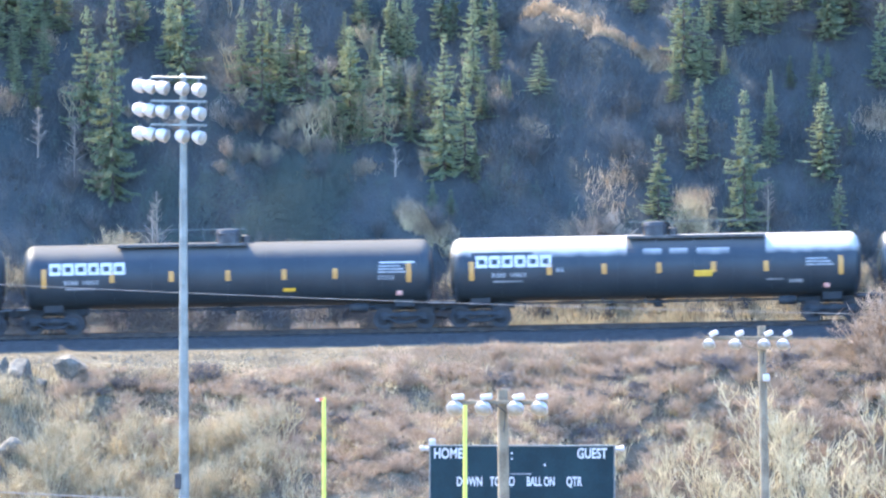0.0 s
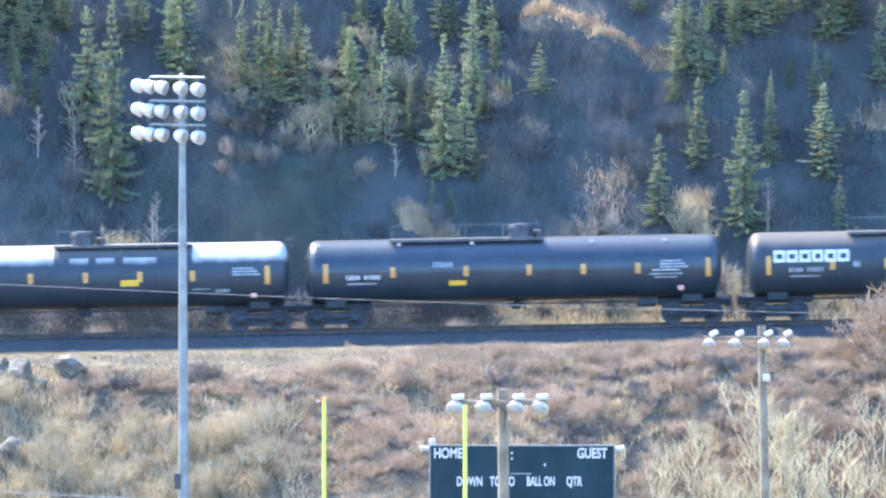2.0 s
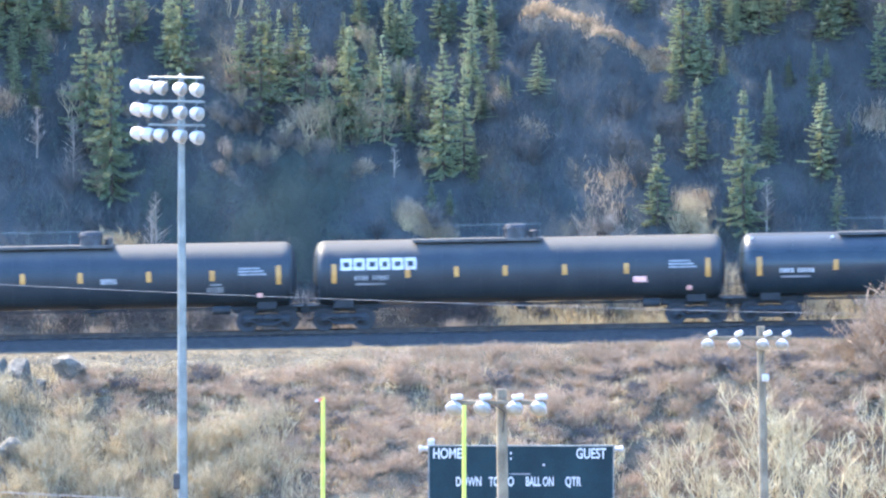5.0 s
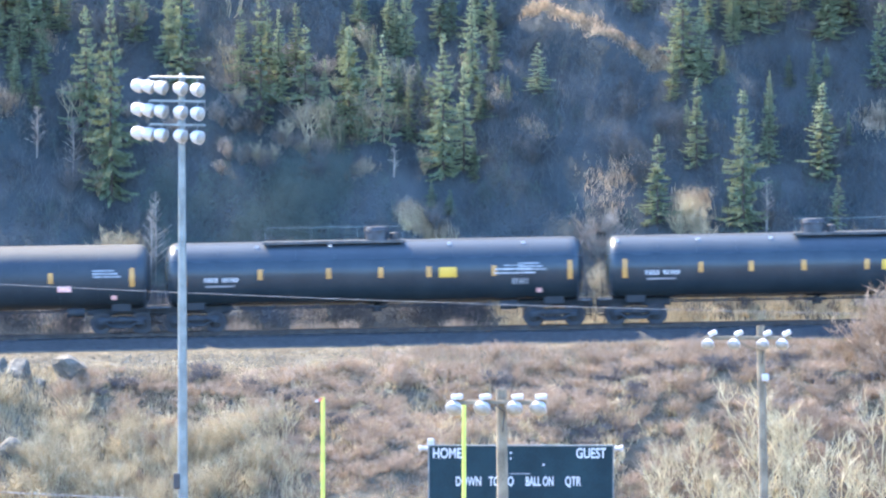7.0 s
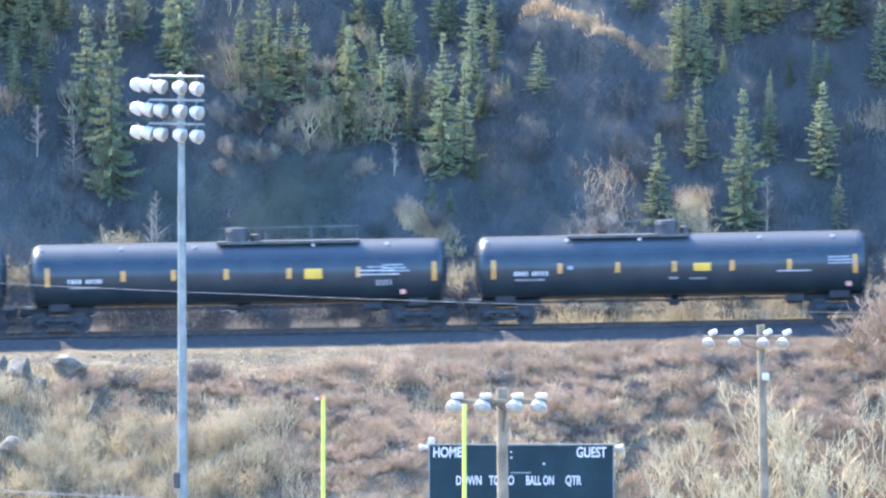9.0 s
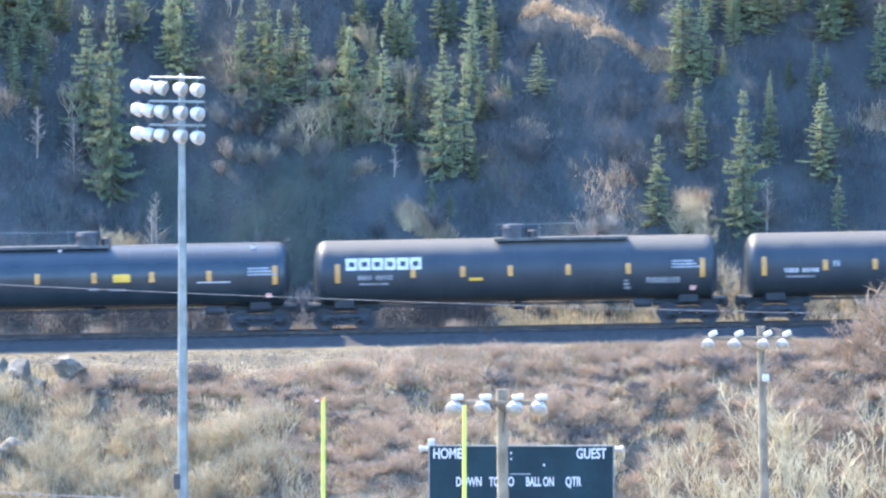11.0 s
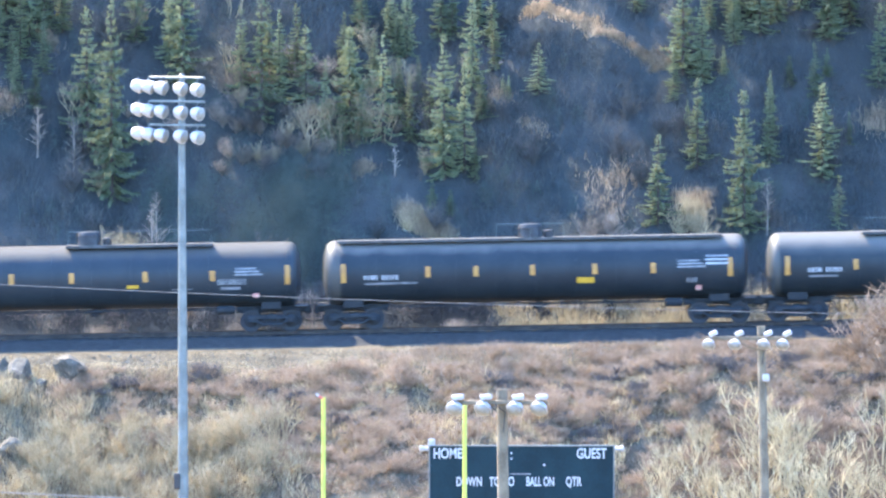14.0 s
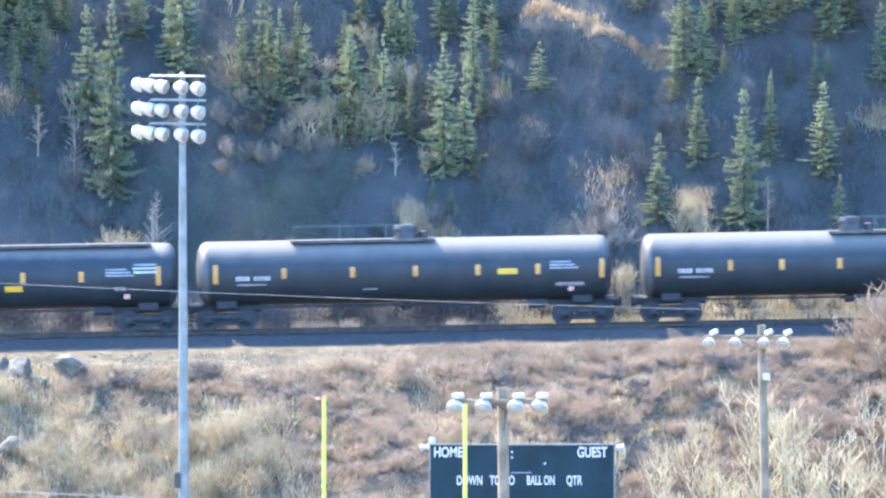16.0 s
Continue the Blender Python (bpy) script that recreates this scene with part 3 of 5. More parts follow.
# ---------------- spruces ----------------
def spruce(seed, h, spread, gaps=0.1, coarse=False):
    """A narrow spruce: uneven tiers of drooping boughs with upturned tips."""
    r = random.Random(seed)
    tris = []
    z = 0.05 * h
    lobes = [(r.uniform(0, 6.28), r.uniform(0.7, 1.5)) for _ in range(3)]
    while z < h * 0.985:
        u = z / h
        swell = 1 + 0.16 * math.sin(z * lobes[0][1] * 2.6 + lobes[0][0]) + 0.10 * math.sin(z * lobes[1][1] * 5.0 + lobes[1][0])
        reach = spread * min(1.0, 0.7 + 2.5 * u) * (1 - u) ** 0.82 * swell * r.uniform(0.8, 1.15) + 0.05
        n = r.choice((5, 6, 7)) if u < 0.8 else 4
        turn = r.uniform(0, 6.28)
        for k in range(n):
            if r.random() < gaps:
                continue
            a = turn + 6.283 * k / n + r.uniform(-0.35, 0.35)
            L = reach * r.choice((0.55, 0.75, 0.9, 1.0, 1.05, 1.2)) * r.uniform(0.85, 1.15)
            droop = -0.20 - 0.30 * (1 - u) + r.uniform(-0.15, 0.15) if u < 0.85 else 0.4
            zb = z + r.uniform(-0.16, 0.16) * (1 - u)
            ca, sa = math.cos(a), math.sin(a)
            steps = max(2, int(L / (0.24 if coarse else 0.105)))
            for i in range(steps):
                f = (i + 0.7) / steps
                d = f * L
                px, py, pz = ca * d, sa * d, zb + droop * d + 0.34 * d * d / max(L, 0.3)
                fan = math.sin(math.pi * min(1.0, 0.25 + 0.75 * f)) * 0.7 + 0.3
                for side in ((-1, 0, 1) if coarse else (-1, -0.5, 0, 0.5, 1)):
                    b = a + side * r.uniform(0.5, 1.0)
                    l = r.uniform(0.13, 0.25) * fan * (0.45 + 0.55 * (1 - u) ** 0.5)
                    ex, ey, ez = px + math.cos(b) * l, py + math.sin(b) * l, pz + r.uniform(-0.16, 0.04)
                    w = r.uniform(0.03, 0.055) * (2.2 if coarse else 1)
                    ox, oy, oz = -math.sin(b) * w, math.cos(b) * w, r.uniform(-0.06, 0.06)
                    tris += [(px + ox, py + oy, pz + oz), (px - ox, py - oy, pz - oz), (ex, ey, ez)]
        z += r.uniform(0.13, 0.25) * (1.3 if coarse else 1)
    crown = soup("crown", tris, 3, M_NEEDLE)
    s = Shape()
    s.tube([(0, 0, -0.4), (0.02, 0, h * 0.3), (0, 0.02, h * 0.7), (0, 0, h * 1.0)], [0.014 * h + 0.02, 0.010 * h + 0.01, 0.006 * h, 0.006], 7)
    return s.mesh("trunk", M_BARK, True), crown


KINDS = [spruce(i, 6.0, 1.02 + 0.12 * (i % 4), 0.10 + 0.06 * (i % 3)) for i in range(8)]


def plant_spruce(x, y, h, wide, kind, kinds=KINDS, label="dark green spruce tree on the hillside"):
    t = thing("spruce_tree", pose(x, y, height(x, y), 0, 0, (x * 137 + y * 61) % 360), label, "tree", "spruces on the hillside")
    t.scale = (wide * h / 6, wide * h / 6, h / 6)
    part("trunk", kinds[kind % len(kinds)][0], M_BARK, t)
    part("crown", kinds[kind % len(kinds)][1], M_NEEDLE, t)
    return t


for i, (x, y, h, wide) in enumerate((
    (-19.6, 15.33, 2.39, 1.2), (-18.73, 15.01, 2.46, 1), (-16.32, 14.46, 6.22, 0.85), (-15.13, 12.52, 9.28, 0.74), (-12, 16.44, 7.03, 0.9),
    (-8.32, 14.66, 6.09, 0.85), (-7.53, 15.36, 4.21, 0.8), (-4.3, 14.5, 5.05, 1), (-3.17, 16.32, 2.65, 1), (-2.03, 15.48, 2.96, 1.1),
    (-1.14, 15.88, 2.55, 0.8), (0.03, 12.65, 6.65, 0.72), (1.35, 15.64, 5.2, 0.85), (0.98, 13, 5.16, 0.75), (1.76, 14.72, 2.2, 1.1),
    (3.01, 15.25, 1.12, 0.9), (-0.51, 11.5, 1.4, 1.3), (0.33, 11.4, 1.2, 1.4), (-3.76, 17.97, 3.13, 1),
)):
    plant_spruce(x, y, h, wide * (0.95 + 0.1 * (i % 3)), i + 0)
for i, (x, y, h, wide) in enumerate((
    (11.04, 16.0, 5.6, 1.1), (11.61, 12.85, 4.25, 0.9), (12.89, 15.78, 1.38, 0.9), (13.66, 10.78, 6.7, 0.85), (14.92, 13.01, 4.13, 0.75),
    (15.93, 15.84, 1.48, 1.1), (17.06, 15.41, 2.6, 0.9), (17.66, 16.12, 1.35, 1), (17.34, 12.9, 4.6, 1.15), (9.78, 10.67, 4.24, 1.2),
    (-17.62, 18.17, 3.4, 0.9), (-14.22, 18.33, 3.66, 0.9), (-2.46, 18.16, 3.14, 0.9), (0.42, 18.33, 3.14, 0.9),
    (14.63, 17.4, 3.78, 1), (15.44, 18.01, 3.53, 1), (-20.12, 18.62, 3.4, 1), (-3.72, 13.84, 2.9, 0.9), (-5.41, 14.1, 3.88, 0.7),
)):
    plant_spruce(x, y, h, wide * (0.95 + 0.1 * (i % 3)), i + 20)
for i, (x, y, h, wide) in enumerate((
    (1.44, 12.8, 2.45, 0.8), (-19.86, 15.94, 2.6, 0.8), (-6.73, 15.86, 3.77, 0.9), (-1.53, 14.46, 3.11, 0.8), (-1.67, 17.74, 3.92, 0.9), (2.25, 17.88, 3.13, 0.9), (-12.63, 17.48, 3.91, 0.9),
)):
    plant_spruce(x, y, h, wide * (0.95 + 0.1 * (i % 3)), i + 40)


# spruces with few, far-reaching boughs
SPARSE = [spruce(50 + i, 6.0, 1.5, 0.5) for i in range(3)]
for i, (x, y, h, wide) in enumerate(((-6.3, 15.0, 4.0, 1.0), (4.39, 15.35, 2.4, 1.2), (17.99, 10.72, 2.9, 0.85), (-8.0, 15.9, 3.6, 0.9), (2.75, 15.2, 1.3, 1.0), (-2.75, 13.9, 5.0, 0.8), (-9.3, 15.2, 4.4, 0.8), (-0.62, 14.24, 3.75, 0.75), (-4.6, 13.75, 2.2, 0.9))):
    plant_spruce(x, y, h, wide, i, SPARSE, "sparse spruce sapling with uneven boughs on the hillside")
# dim young spruces between the larger ones
for i, (x, y, h, wide) in enumerate(((10.6, 15.2, 2.6, 0.9), (11.9, 15.6, 4.2, 0.9), (12.3, 17.6, 3.2, 0.9), (7.6, 18.6, 2.2, 0.9), (9.0, 18.4, 2.6, 0.8), (13.4, 17.0, 3.0, 0.8), (15.0, 14.6, 2.2, 0.8), (18.6, 14.2, 1.6, 0.9), (6.4, 19.3, 2.0, 0.8), (11.2, 14.3, 1.3, 1.0))):
    plant_spruce(x, y, h, wide, i + 2)
# unseen spruces up the slope, added to shade the left of the hill
rr = random.Random(91)
for i in range(6):
    plant_spruce(rr.uniform(-36, -27), rr.uniform(20.5, 24), rr.uniform(6.5, 8.5), rr.uniform(0.8, 1.0), i)
rr = random.Random(57)
for i in range(26):
    if i < 11:
        x, y, h = rr.uniform(13.0, 21.0), rr.uniform(16.2, 19.2), rr.uniform(2.6, 4.6)
    elif i < 19:
        x, y, h = rr.uniform(-21, -15.5), rr.uniform(16.0, 19.2), rr.uniform(2.8, 5.2)
    else:
        x, y, h = rr.uniform(-8.5, 2.6), rr.uniform(15.6, 19.0), rr.uniform(2.0, 4.2)
    plant_spruce(x, y, h, rr.uniform(0.8, 1.15), i + 3)
# unseen spruces above the view, added as shade; gaps let sunlight through
UNSEEN_KINDS = [spruce(30 + i, 6.0, 1.15, 0.15, True) for i in range(4)]
rr = random.Random(21)
placed = []
while len(placed) < 170:
    x, y = rr.uniform(-42, 26), rr.uniform(23, 40)
    sun_lane = (x + 1.19 * (y - 20.7)) / 0.512
    if not ((-3 < x < 6 and y < 30) or (3.2 < sun_lane < 11.2 and y < 33) or (-24 < x < -9 and y < 31)) and all((x - a) ** 2 + (y - c) ** 2 > 1.5 for a, c in placed):
        placed.append((x, y))
        plant_spruce(x, y, rr.uniform(4.5, 7.5), rr.uniform(0.9, 1.2), rr.randrange(4), UNSEEN_KINDS)

# ---------------- lamps, scoreboard, goal ----------------
def lamp_head(parent, at, size, aim, bell=False):
    """A floodlight: a bell-shaped housing that opens along aim, with a lens and a ballast box behind."""
    m = at @ Vector(aim).to_track_quat("Z", "Y").to_matrix().to_4x4()
    s = Shape()
    r = size / 2
    s.lathe([(0.3 * r, -1.3 * r), (0.55 * r, -1.22 * r), (0.8 * r, -0.9 * r), (0.96 * r, -0.4 * r), (1.0 * r, 0.1 * r), (1.0 * r, 0.35 * r), (1.04 * r, 0.4 * r), (1.0 * r, 0.45 * r), (0.93 * r, 0.4 * r)], 20)
    if bell:
        s = Shape()
        s.lathe([(0.3 * r, -0.85 * r), (0.55 * r, -0.78 * r), (0.8 * r, -0.5 * r), (0.98 * r, -0.12 * r), (1.04 * r, -0.06 * r), (1.0 * r, 0.0), (0.93 * r, -0.04 * r)], 20)
    head = part("lamp_head", s, M_LAMP, parent, smooth=True, at=m)
    s = Shape()
    if bell:
        s.lathe([(0.92 * r, -0.06 * r), (0.95 * r, 0.12 * r), (0.82 * r, 0.34 * r), (0.5 * r, 0.5 * r), (0.0, 0.56 * r)], 20)
    else:
        s.lathe([(0.92 * r, 0.36 * r), (0.86 * r, 0.56 * r), (0.55 * r, 0.74 * r), (0.0, 0.8 * r)], 20)
    part("lens", s, M_LAMP_GLASS, head, smooth=True)
    return head


FIELD = -10.0
MAST_AT = (-10.12, -48, FIELD)
mast = thing("floodlight_mast", pose(*MAST_AT), "grey steel floodlight mast with three rows of white lamps", "floodlight")
top = 11.918 - FIELD
s = Shape()
s.lathe([(0.34, -0.3), (0.34, 0.05), (0.225, 0.1), (0.2, 7.0), (0.13, top - 1.0), (0.12, top), (0.05, top + 0.06)], 16)
s.v = [(x - 0.0040 * z, y, z) for x, y, z in s.v]
part("pole", s, M_POLE, mast, smooth=True)
s = Shape()
s.box((-0.26, -0.12, -3.906 - FIELD), (0.24, 0.2, 0.62), 0.03)
part("control_box", s, M_BLACK, mast, "small black box on the pole")
for row in (11.83 - FIELD, 10.906 - FIELD, 9.982 - FIELD):
    s = Shape()
    c = Vector((-0.16 - 0.0040 * row, -0.14, row))
    turn = Matrix.Rotation(radians(-38), 3, "Z")
    s.box(c, (2.75, 0.1, 0.09), 0.015, turn)
    s.box(c + turn @ Vector((-1.2, -0.1, -0.2)), (1.6, 0.05, 0.05), 0.01, turn)
    part("cross_arm", s, M_POLE, mast)
    for i, u in enumerate((-1.94, -1.41, -0.77, 0.2, 1.04)):
        p = c + turn @ Vector((u, -0.12, -0.36 - 0.03 * i)) + Vector((0.09, 0, 0))
        aim = Vector((0.9, -0.08 - 0.16 * i, -0.26)).normalized()
        lamp_head(mast, Matrix.Translation(p), 0.53, aim)
        s = Shape()
        s.tube([c + turn @ Vector((u, 0, 0)), p - aim * 0.2], 0.025, 6)
        part("bracket", s, M_POLE, mast)


def timber_light(x, y, top, radius, lean, arm_z, lamps, size, drop, aim, box=0.0):
    """A timber pole with a cross arm and hooded floodlights."""
    pole = thing("timber_light_pole", pose(x, y, FIELD), "weathered timber pole carrying four white floodlights", "floodlight", "timber light poles")
    h = top - FIELD
    s = Shape()
    s.tube([(lean * h, 0, -0.5), (lean * h * 0.5, 0, h * 0.5), (0, 0, h)], [radius * 1.15, radius, radius * 0.85], 14)
    part("pole", s, M_WOOD, pole, smooth=True)
    az = arm_z - FIELD
    s = Shape()
    s.box(((lamps[0] + lamps[-1]) / 2, -radius - 0.07, az), (lamps[-1] - lamps[0] + 0.5, 0.12, 0.13), 0.02)
    part("cross_arm", s, M_WOOD, pole)
    if box:
        s = Shape()
        s.box((0.17, -radius - 0.02, az - box), (0.24, 0.14, 0.26), 0.03)
        part("junction_box", s, M_LAMP, pole, "small pale box")
        s = Shape()
        s.tube([(-0.85, -radius - 0.07, az - 0.05), (-0.5, -radius - 0.09, az - 0.3), (0, -radius - 0.05, az - 0.45)], 0.03, 6)
        part("arm_brace", s, M_WOOD, pole)
    s = Shape()
    s.tube([(0.04, -radius - 0.02, az - 0.9), (0.1, -radius - 0.06, az - 0.3), (-0.2, -radius - 0.14, az - 0.06)], 0.02, 6)
    part("cable", s, M_BLACK, pole)
    for u in lamps:
        p = Vector((u - (0.09 if box else 0.02), -radius - 0.25, az - drop))
        lamp_head(pole, Matrix.Translation(p), size, aim, True)
        s = Shape()
        s.box((u + 0.08, -radius - 0.2, az + 0.17), (size * 0.66, 0.34, 0.17), 0.04, Matrix.Rotation(radians(-24 if box else -6), 3, "Y"))
        part("ballast_box", s, M_LAMP, pole)
        s = Shape()
        s.tube([(u, -radius - 0.12, az + 0.1), (u, -radius - 0.16, az - drop)], 0.03, 6)
        part("bracket", s, M_POLE, pole)
    return pole


timber_light(1.788, -125, 3.577, 0.19, 0.012, 3.183, (-1.427, -0.568, 0.412, 1.134), 0.56, 0.2, (-0.3, -0.5, -0.75))
timber_light(11.19, -82, 3.627, 0.165, 0.022, 3.21, (-1.769, -0.855, 0.159, 0.834), 0.48, 0.24, (-0.25, -0.5, -0.75), 1.4)

# scoreboard
BX0, BX1, BZ1, BY = -0.549, 6.908, -3.34, -34.0
BZ0 = BZ1 - 3.2
board = thing("scoreboard", pose(0, BY, FIELD), "dark navy scoreboard panel with white lettering", "scoreboard")
s = Shape()
s.box(((BX0 + BX1) / 2, 0, (BZ0 + BZ1) / 2 - FIELD), (BX1 - BX0, 0.25, BZ1 - BZ0), 0.02)
part("panel", s, M_BOARD, board)
for x in (BX0 + 1.0, BX1 - 1.0):
    s = Shape()
    s.box((x, 0.28, (BZ1 + FIELD) / 2 - FIELD - 0.2), (0.24, 0.24, BZ1 - FIELD + 0.2), 0.02)
    part("post", s, M_POLE, board)
for x, z, w, h in (((BX0 + BX1) / 2, BZ1 + 0.02, BX1 - BX0 + 0.06, 0.05), (BX0 - 0.01, (BZ0 + BZ1) / 2, 0.05, BZ1 - BZ0), (BX1 + 0.01, (BZ0 + BZ1) / 2, 0.05, BZ1 - BZ0)):
    s = Shape()
    s.box((x, -0.03, z - FIELD), (w, 0.27, h), 0.01)
    part("edge_trim", s, M_POLE, board)
s = Shape()
s.box((BX0 + 0.08, 0, BZ1 + 0.15 - FIELD), (0.28, 0.2, 0.3), 0.03)
part("siren_box", s, M_LAMP, board)
for x, k in ((BX0 - 0.06, -1), (BX1 + 0.06, 1)):
    s = Shape()
    s.lathe([(0.09, 0.0), (0.09, 0.18), (0.13, 0.24), (0.13, 0.34), (0.05, 0.36)], 12, Matrix.Translation((x, -0.05, BZ1 - 0.1 - FIELD)) @ Matrix.Rotation(radians(90 * k), 4, "Y"))
    part("horn", s, M_LAMP, board, smooth=True)


def lettering(text, x, z, size, squeeze, parent):
    c = bpy.data.curves.new("lettering", "FONT")
    c.body, c.size, c.extrude, c.offset = text, size, 0.006, 0.013
    c.align_x = "CENTER"
    ob = new("lettering", c)
    me = bpy.data.meshes.new_from_object(ob.evaluated_get(bpy.context.evaluated_depsgraph_get()))
    bpy.data.objects.remove(ob)
    me.materials.clear()
    me.materials.append(M_WHITE)
    w = part("lettering", me, M_WHITE, parent, at=pose(x, -0.14, z - FIELD, 90, 0, 0))
    w.scale = (squeeze, 1, 1)
    return w


lettering("HOME", 0.183, -3.821, 0.58, 0.72, board)
lettering("GUEST", 6.016, -3.821, 0.58, 0.70, board)
lettering("DOWN", 1.052, -4.942, 0.52, 0.60, board)
lettering("TO GO", 2.379, -4.942, 0.52, 0.60, board)
lettering("BALL ON", 3.934, -4.942, 0.52, 0.54, board)
lettering("QTR", 5.284, -4.942, 0.52, 0.60, board)
for x, z, w, h in ((2.768, -3.615, 0.07, 0.08), (2.768, -3.844, 0.07, 0.08), (4.095, -4.095, 0.08, 0.09)):
    s = Shape()
    s.box((x, -0.135, z - FIELD), (w, 0.02, h), 0.004)
    part("dot", s, M_WHITE, board)
s = Shape()
s.box((3.134, -0.135, -4.461 - FIELD), (0.85, 0.02, 0.05), 0.004)
part("maker_bar", s, M_FADED, board)

# goal posts
goal = thing("goal_posts", pose(0, 0, FIELD), "tall yellow-green football goal posts", "goal posts")
GL, GR = Vector((-3.604, -128.0, 0)), Vector((0.638, -131.5, 0))
for p, z1 in ((GL, 3.48), (GR, 3.43)):
    s = Shape()
    s.tube([p + Vector((0, 0, 3.05)), p + Vector((0, 0, z1 - FIELD))], [0.075, 0.062], 12)
    part("upright", s, M_GOAL, goal, smooth=True)
s = Shape()
s.tube([GL + Vector((0, 0, 3.05)), GR + Vector((0, 0, 3.05))], 0.09, 12)
part("crossbar", s, M_GOAL, goal, smooth=True)
s = Shape()
mid = (GL + GR) / 2
s.tube([mid + Vector((-1.2, 1.3, -0.4)), mid + Vector((-1.2, 1.3, 1.6)), mid + Vector((-0.9, 1.0, 2.6)), mid + Vector((0, 0, 3.05))], 0.11, 12)
part("gooseneck", s, M_GOAL, goal, smooth=True)
# a strip of red and white cloth tied to the upright's top, in two rigid pieces
RIBBON_AT = (GL.x, GL.y - 0.09, 3.48 - 0.02)
ribbon = thing("wind_ribbon", pose(*RIBBON_AT), "small red and white cloth ribbon on a goal upright", "ribbon")
for name, mat, x0, x1, h0, h1, dz in (("ribbon_strip", M_RED, 0.0, 0.15, 0.04, 0.08, 0.02), ("ribbon_tail", M_WHITE, 0.15, 0.26, 0.07, 0.04, 0.0)):
    s = Shape()
    v = [(x, y, z) for x, h, c in ((x0, h0, 0.0), ((x0 + x1) / 2, (h0 + h1) / 2 + 0.02, dz), (x1, h1, dz * 0.5)) for y, z in ((-0.006, c - h / 2), (0.006, c - h / 2), (0.006, c + h / 2), (-0.006, c + h / 2))]
    s.add(v, [(0, 1, 2, 3), (8, 11, 10, 9)] + [(k * 4 + a, k * 4 + 4 + a, k * 4 + 4 + (a + 1) % 4, k * 4 + (a + 1) % 4) for k in (0, 1) for a in range(4)])
    part(name, s, mat, ribbon)
RIBBON = [(0.0, 195), (0.5, 188), (1.0, 200), (1.5, 190), (2.0, 208), (2.5, 180), (3.0, 165), (3.5, 190), (4.0, 182), (5.0, 200), (6.0, 172), (6.5, 178), (7.0, 205), (7.5, 186), (8.0, 175), (8.5, 210), (9.0, 195), (10.0, 178), (11.0, 200), (11.5, 212), (12.0, 190), (12.5, 150), (12.75, 75), (13.0, -10), (13.25, 40), (13.5, 95), (14.0, 150), (14.5, 165), (15.0, 185), (15.5, 195), (16.0, 190)]


def cable(name, a, b, sag, radius, label):
    s = Shape()
    a, b = Vector(a), Vector(b)
    s.tube([a.lerp(b, i / 24) - Vector((0, 0, sag * 4 * (i / 24) * (1 - i / 24))) for i in range(25)], radius, 6)
    return tagged(part(name, s, M_WIRE), label, "cable")


cable("overhead_wire", (-26.626, -7, 2.541), (27.412, -7, 0.724), 0.28, 0.012, "thin grey overhead wire along the railway")
cable("guy_wire", (-25.16, -60, -3.155), (-1.785, -60, -4.26), 0.05, 0.024, "pale steel guy wire over the field")

# ---------------- boulders ----------------
for i, (x, y, w, h) in enumerate(((-16.3, -7.1, 1.55, 1.35), (-18.324, -7.4, 1.05, 1.0), (-19.208, -7.2, 0.8, 0.9), (-18.6, -12.6, 1.15, 0.9), (-19.3, -13.6, 0.9, 0.8), (-17.448, -8.0, 0.5, 0.35), (-15.165, -7.6, 0.45, 0.3))):
    r = random.Random(40 + i)
    bm = bmesh.new()
    bmesh.ops.create_icosphere(bm, subdivisions=3, radius=1.0)
    for _ in range(14):
        n, d = Vector((r.gauss(0, 1), r.gauss(0, 1), r.gauss(0, 0.8))).normalized(), r.uniform(0.5, 0.8)
        for v in bm.verts:
            v.co -= n * max(0.0, v.co.dot(n) - d)
    for v in bm.verts:
        v.co = Vector((v.co.x * w * 0.62, v.co.y * w * 0.58, v.co.z * h * 0.75)) + Vector((r.gauss(0, 1), r.gauss(0, 1), r.gauss(0, 1))) * 0.012
    bmesh.ops.recalc_face_normals(bm, faces=bm.faces)
    me = bpy.data.meshes.new("boulder")
    bm.to_mesh(me)
    bm.free()
    me.materials.append(M_ROCK)
    ob = new("boulder", me)
    ob.matrix_basis = pose(x, y, height(x, y) + h * 0.2, 0, 0, r.uniform(0, 360))
    tagged(ob, "angular grey boulder half sunk in the dry bank", "boulder", "boulders on the bank")


